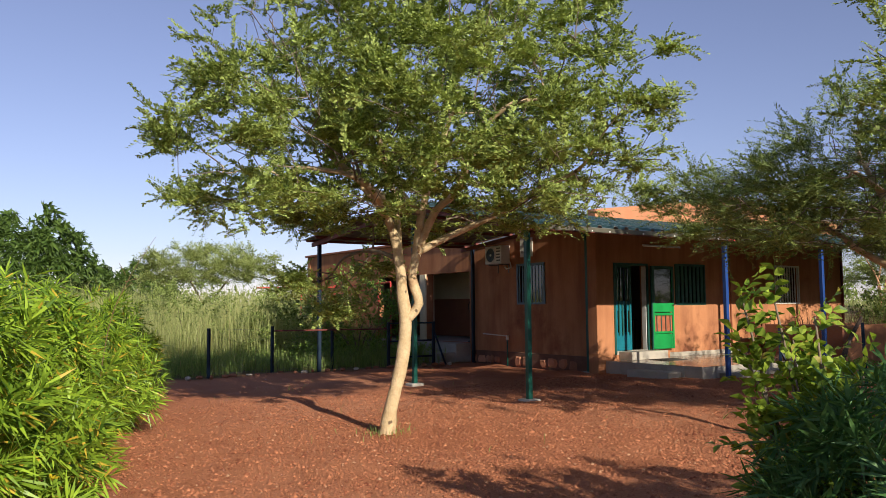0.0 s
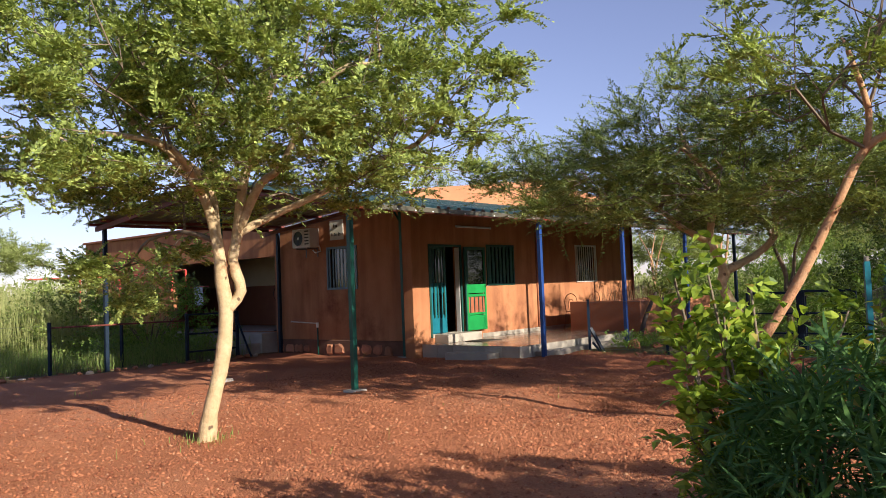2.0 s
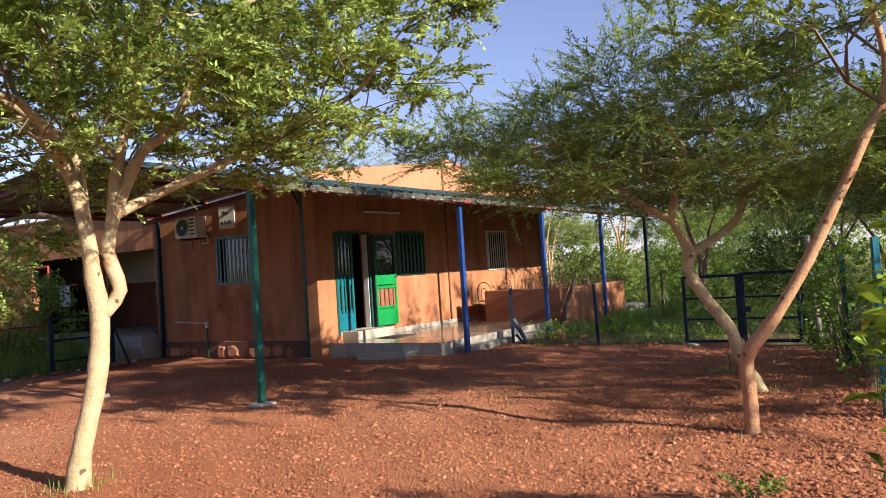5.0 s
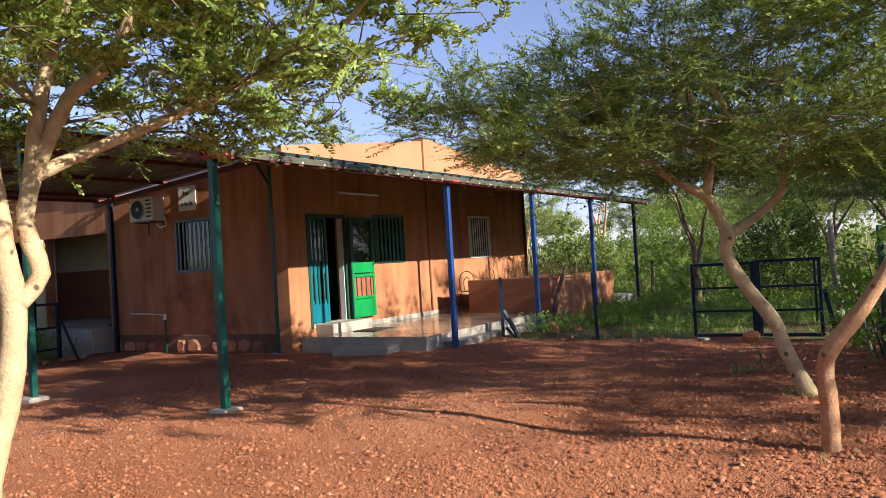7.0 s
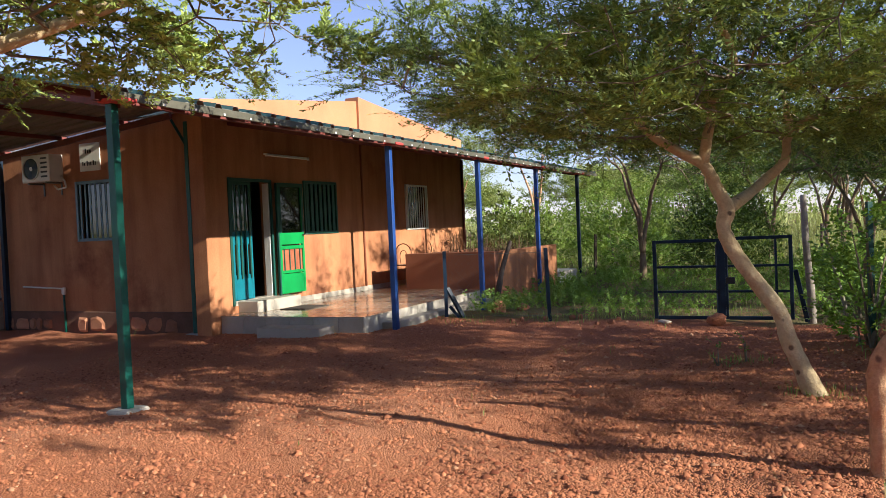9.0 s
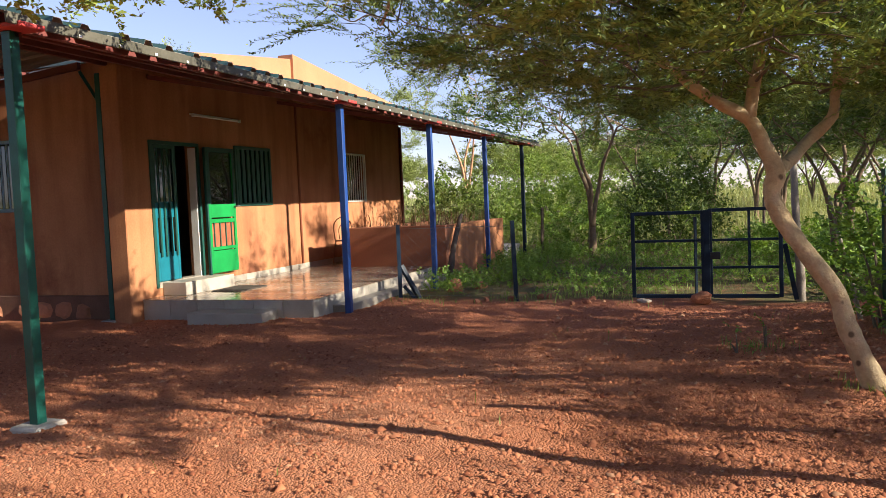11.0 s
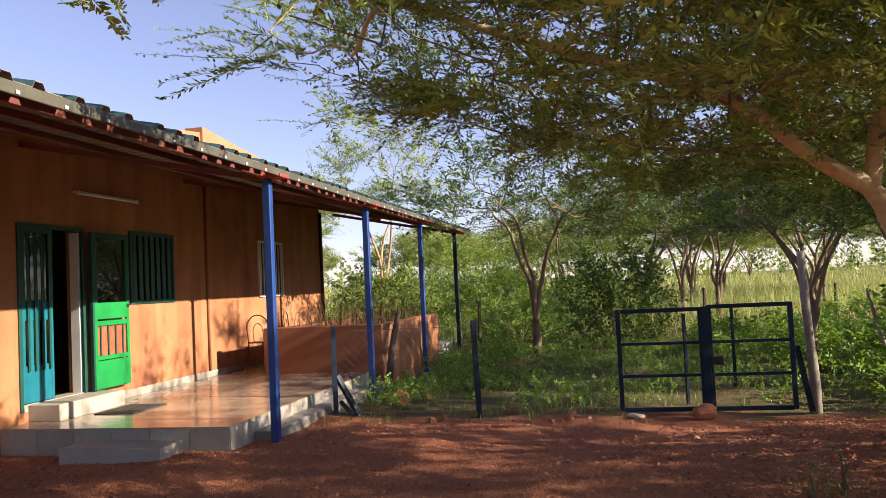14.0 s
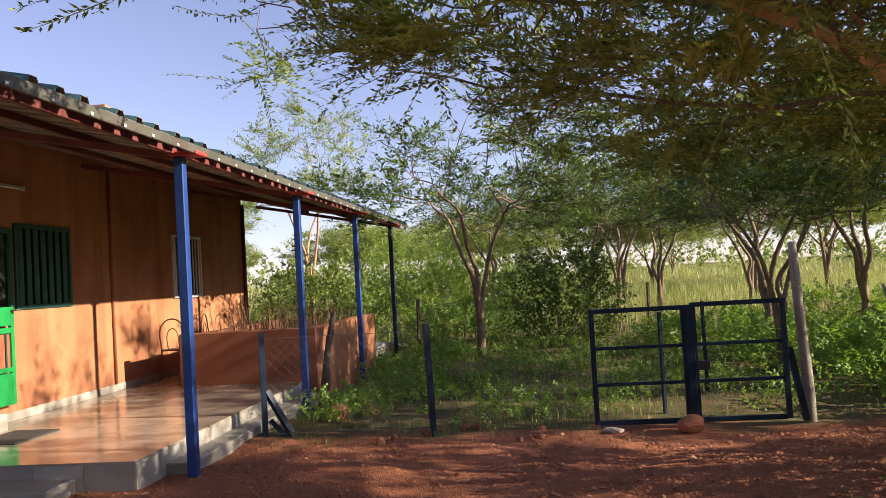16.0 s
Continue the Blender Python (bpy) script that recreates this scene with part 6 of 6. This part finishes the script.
# the row at y -15 to -18 is unseen, added to block low sky
for x, y, s, a in ((28.5, 5.5, 1.0, 40), (28.9, 3.6, 0.95, 130), (21.6, 2.9, 0.95, 200), (22.6, 0.9, 1.0, 300), (32.0, 0.5, 1.0, 260), (26.0, -2.5, 1.0, 90), (35.5, 4.0, 1.1, 170), (13.0, 0.1, 0.95, 75), (16.5, -0.1, 1.18, 220), (10.6, -1.4, 0.9, 10), (19.6, -2.2, 1.0, 20), (18.2, 0.8, 0.85, 140), (18.8, 3.5, 0.78, 60), (17.0, 1.7, 0.85, 310), (-6, -17, 1.5, 40), (1, -15, 1.5, 100), (7, -18, 1.6, 190), (13, -15.5, 1.5, 250), (19, -18, 1.6, 310), (25, -15, 1.5, 350), (10.6, -5.5, 1.12, 65), (40, -4.5, 1.3, 80), (43, 3.0, 1.35, 200), (39, 8.5, 1.2, 310), (37, -1.0, 1.2, 20)):
    copy_thing(ft, pose(x, y, 0, 0, 0, a) @ Matrix.Diagonal((s, s, s, 1)))
for x, y, s, a in ((31.5, 27.0, 1.02, 60), (41, 21, 0.9, 150), (26, 46, 0.55, 200), (52, 2, 0.7, 15)):
    copy_thing(fp, pose(x, y, 0, 0, 0, a) @ Matrix.Diagonal((s, s, s, 1)))
for x, y, s, a in ((48, 8.0, 0.9, 100), (52, 0.5, 1.0, 250), (50, -8.0, 1.0, 330), (58, 18, 1.0, 30), (70, 14, 1.1, 60), (84, -6, 1.2, 150), (95, 24, 1.3, 200), (62, 30, 1.0, 15)):
    copy_thing(fb, pose(x, y, 0, 0, 0, a) @ Matrix.Diagonal((s, s, s, 1)))


def mango_sprig(rng):
    out = []
    for i in range(9):
        a = i * 2.4
        d = np.array([0.5, math.cos(a), math.sin(a) - 0.3])
        out += blade_strip(np.zeros(3), d, rng.uniform(0.3, 0.5), 0.12, 0.4, rng)
    return np.array(out)


shrub("mango_tree", (7.0, 60, 0), 4.6, 4.6, 7.3, mango_sprig, 1700, M_MANGO, "dense dark round-crowned mango tree in the distance", 420, "tree", "mango trees", 6, 0.1, 0.7, 0.3, (0.9, 1.5), M_DARKWOOD)
shrub("mango_tree", (14.2, 61, 0), 3.4, 3.4, 4.2, mango_sprig, 1300, M_MANGO, "dense dark round-crowned mango tree in the distance", 421, "tree", "mango trees", 6, 0.05, 0.7, 0.3, (0.8, 1.3), M_DARKWOOD)
shrub("mango_tree", (-1.5, 55, 0), 4.6, 4.6, 6.6, mango_sprig, 1200, M_MANGO, "dense dark round-crowned mango tree in the distance", 422, "tree", "mango trees", 6, 0.1, 0.7, 0.3, (0.9, 1.5), M_DARKWOOD)

# far bush line that closes the horizon
rng = np.random.default_rng(430)
n = 7000
a, r = np.where(rng.random(n) < 0.75, rng.uniform(-0.9, 2.0, n), rng.uniform(0, 2 * math.pi, n)), rng.uniform(85, 220, n)
clump = 0.55 + 0.45 * np.sin(a * 37) * np.sin(a * 11 + r * 0.05)
pos = np.stack([10 + r * np.cos(a), 8 + r * np.sin(a), 0.4 + rng.random(n) * 5.0 * clump * (1 + 0.9 * np.exp(-(np.abs(np.angle(np.exp(1j * a))) / 0.55) ** 2))], 1)
m = frames_along(pos, rng.normal(0, 0.6, (n, 3)) + np.array([0, 0, 0.5]), rng, rng.uniform(3.5, 6.5, n))
stuff("far_bush_line", strips_mesh("far_bush_line", [small_sprig(np.random.default_rng(440 + i), 14, 0.10, 0.055, 0.3) for i in range(4)], m, rng.integers(0, 4, n), M_ACACIA2), "far line of savanna bush along the horizon", "bush line")


# ---- gravel ----
def pebbles(name, n, where, size, label, seed):
    """Small angular stones, each a squashed octahedron."""
    rng = np.random.default_rng(seed)
    xy = where(rng, n)
    n = len(xy)
    s = rng.gamma(2.2, 1.0, n) * size / 2.2
    s = np.clip(s, size * 0.4, size * 3)
    z = ground_height(xy[:, 0], xy[:, 1]) + s * 0.1
    a = rng.uniform(0, 2 * math.pi, n)
    oct_v = np.array([[1, 0, 0], [0, 1, 0], [-1, 0, 0], [0, -1, 0], [0, 0, 0.75], [0, 0, -0.5]])
    v = oct_v[None] * s[:, None, None] * rng.uniform(0.65, 1.2, (n, 6, 1)) + rng.normal(0, 0.12, (n, 6, 3)) * s[:, None, None]
    c, sn = np.cos(a)[:, None], np.sin(a)[:, None]
    v = np.stack([v[..., 0] * c - v[..., 1] * sn + xy[:, :1], v[..., 0] * sn + v[..., 1] * c + xy[:, 1:], v[..., 2] + z[:, None]], -1)
    f = np.array([[0, 1, 4], [1, 2, 4], [2, 3, 4], [3, 0, 4]])
    idx = (f[None] + (np.arange(n) * 6)[:, None, None]).reshape(-1).astype(np.int32)
    me = bpy.data.meshes.new(name)
    me.vertices.add(n * 6)
    me.vertices.foreach_set("co", v.astype(np.float32).ravel())
    me.loops.add(len(idx))
    me.loops.foreach_set("vertex_index", idx)
    me.polygons.add(len(idx) // 3)
    me.polygons.foreach_set("loop_start", np.arange(0, len(idx), 3, dtype=np.int32))
    me.materials.append(M_PEBBLE)
    me.update(calc_edges=True)
    return stuff(name, me, label, "gravel")


def near_path(rng, n):
    x, y = rng.uniform(0.5, 14.6, n), rng.uniform(3.0, 12.5, n)
    d = np.abs((y - x * 0.75 - 3.2)) + 0.15 * x
    return np.stack([x, y], 1)[rng.random(n) < np.clip(1.25 - d / 9, 0.15, 1)]


pebbles("gravel_fine", 150000, near_path, 0.0087, "loose fine red laterite gravel", 501)
pebbles("gravel_coarse", 5500, near_path, 0.013, "scattered coarser red laterite gravel", 502)



def by_the_trees(rng, n):
    x, y = rng.uniform(6.2, 14.6, n), rng.uniform(2.7, 7.2, n)
    return np.stack([x, y], 1)[rng.random(n) < np.clip(1.1 - (y - 2.7) / 4.6, 0.05, 1)]


pebbles("gravel_rough", 26000, by_the_trees, 0.0125, "rough dark red laterite gravel under the trees", 503)

# ---- tiles, last ----
tiles = thing("porch_floor", (15, 11.3, PT), "glossy beige tiled porch floor", "floor", "", "structure")
TS = 0.415
NX, NY = 11, 6
tile_me = mesh_of("tile", Geo().box(0, 0, -0.012, TS - 0.0018, (WY - PY0) / NY - 0.0018, 0.0, 0.0006), M_TILE, (0, 0, 0))
for i in range(NX):
    for j in range(NY):
        ob = new("tile", tile_me)
        ob.parent = tiles
        ob.location = (PX0 + 0.002 + i * TS - 15, PY0 + 0.002 + j * (WY - PY0) / NY - 11.3, random.uniform(-0.0002, 0.0002))
for i in range(16):
    for j in range(2):
        ob = new("tile", tile_me)
        ob.parent = tiles
        ob.location = (17.475 + i * TS - 15, 11.755 + j * 0.4195 - 11.3, random.uniform(-0.0002, 0.0002))
grout = part("grout_bed", Geo().box(PX0 + 0.004, PY0 + 0.004, PT - 0.015, 17.46, WY - 0.006, PT - 0.006), M_GROUT, tiles)
risers = thing("porch_risers", (15, 10, 0), "grey tiled porch edge faces", "tiles", "", "structure")
r_me = mesh_of("riser_tile", Geo().box(0, -0.012, 0, TS - 0.004, 0.0, 0.27 - 0.016, 0.0015), M_RISER, (0, 0, 0))
for i in range(11):
    ob = new("riser_tile", r_me)
    ob.parent = risers
    ob.location = (PX0 + 0.002 + i * TS - 15, PY0 + 0.010 - 10, 0.0)
s_me = mesh_of("riser_tile", Geo().box(-0.012, 0, 0, 0.0, 0.413, 0.27 - 0.016, 0.0015), M_RISER, (0, 0, 0))
for j in range(6):
    ob = new("riser_tile", s_me)
    ob.parent = risers
    ob.location = (PX0 + 0.010 - 15, PY0 + 0.012 + j * 0.418 - 10, 0.0)
skirt = thing("skirting", (15, WY, PT), "pale grey tiled skirting along the front wall", "skirting", "", "structure")
k_me = mesh_of("skirting_tile", Geo().box(0, -0.012, 0, TS - 0.004, -0.001, 0.095, 0.002), M_RISER, (0, 0, 0))
for i in range(22):
    x = 12.92 + i * TS
    if 13.25 < x + TS and x < 14.75:
        continue
    ob = new("skirting_tile", k_me)
    ob.parent = skirt
    ob.location = (x - 15, 0, 0.001)
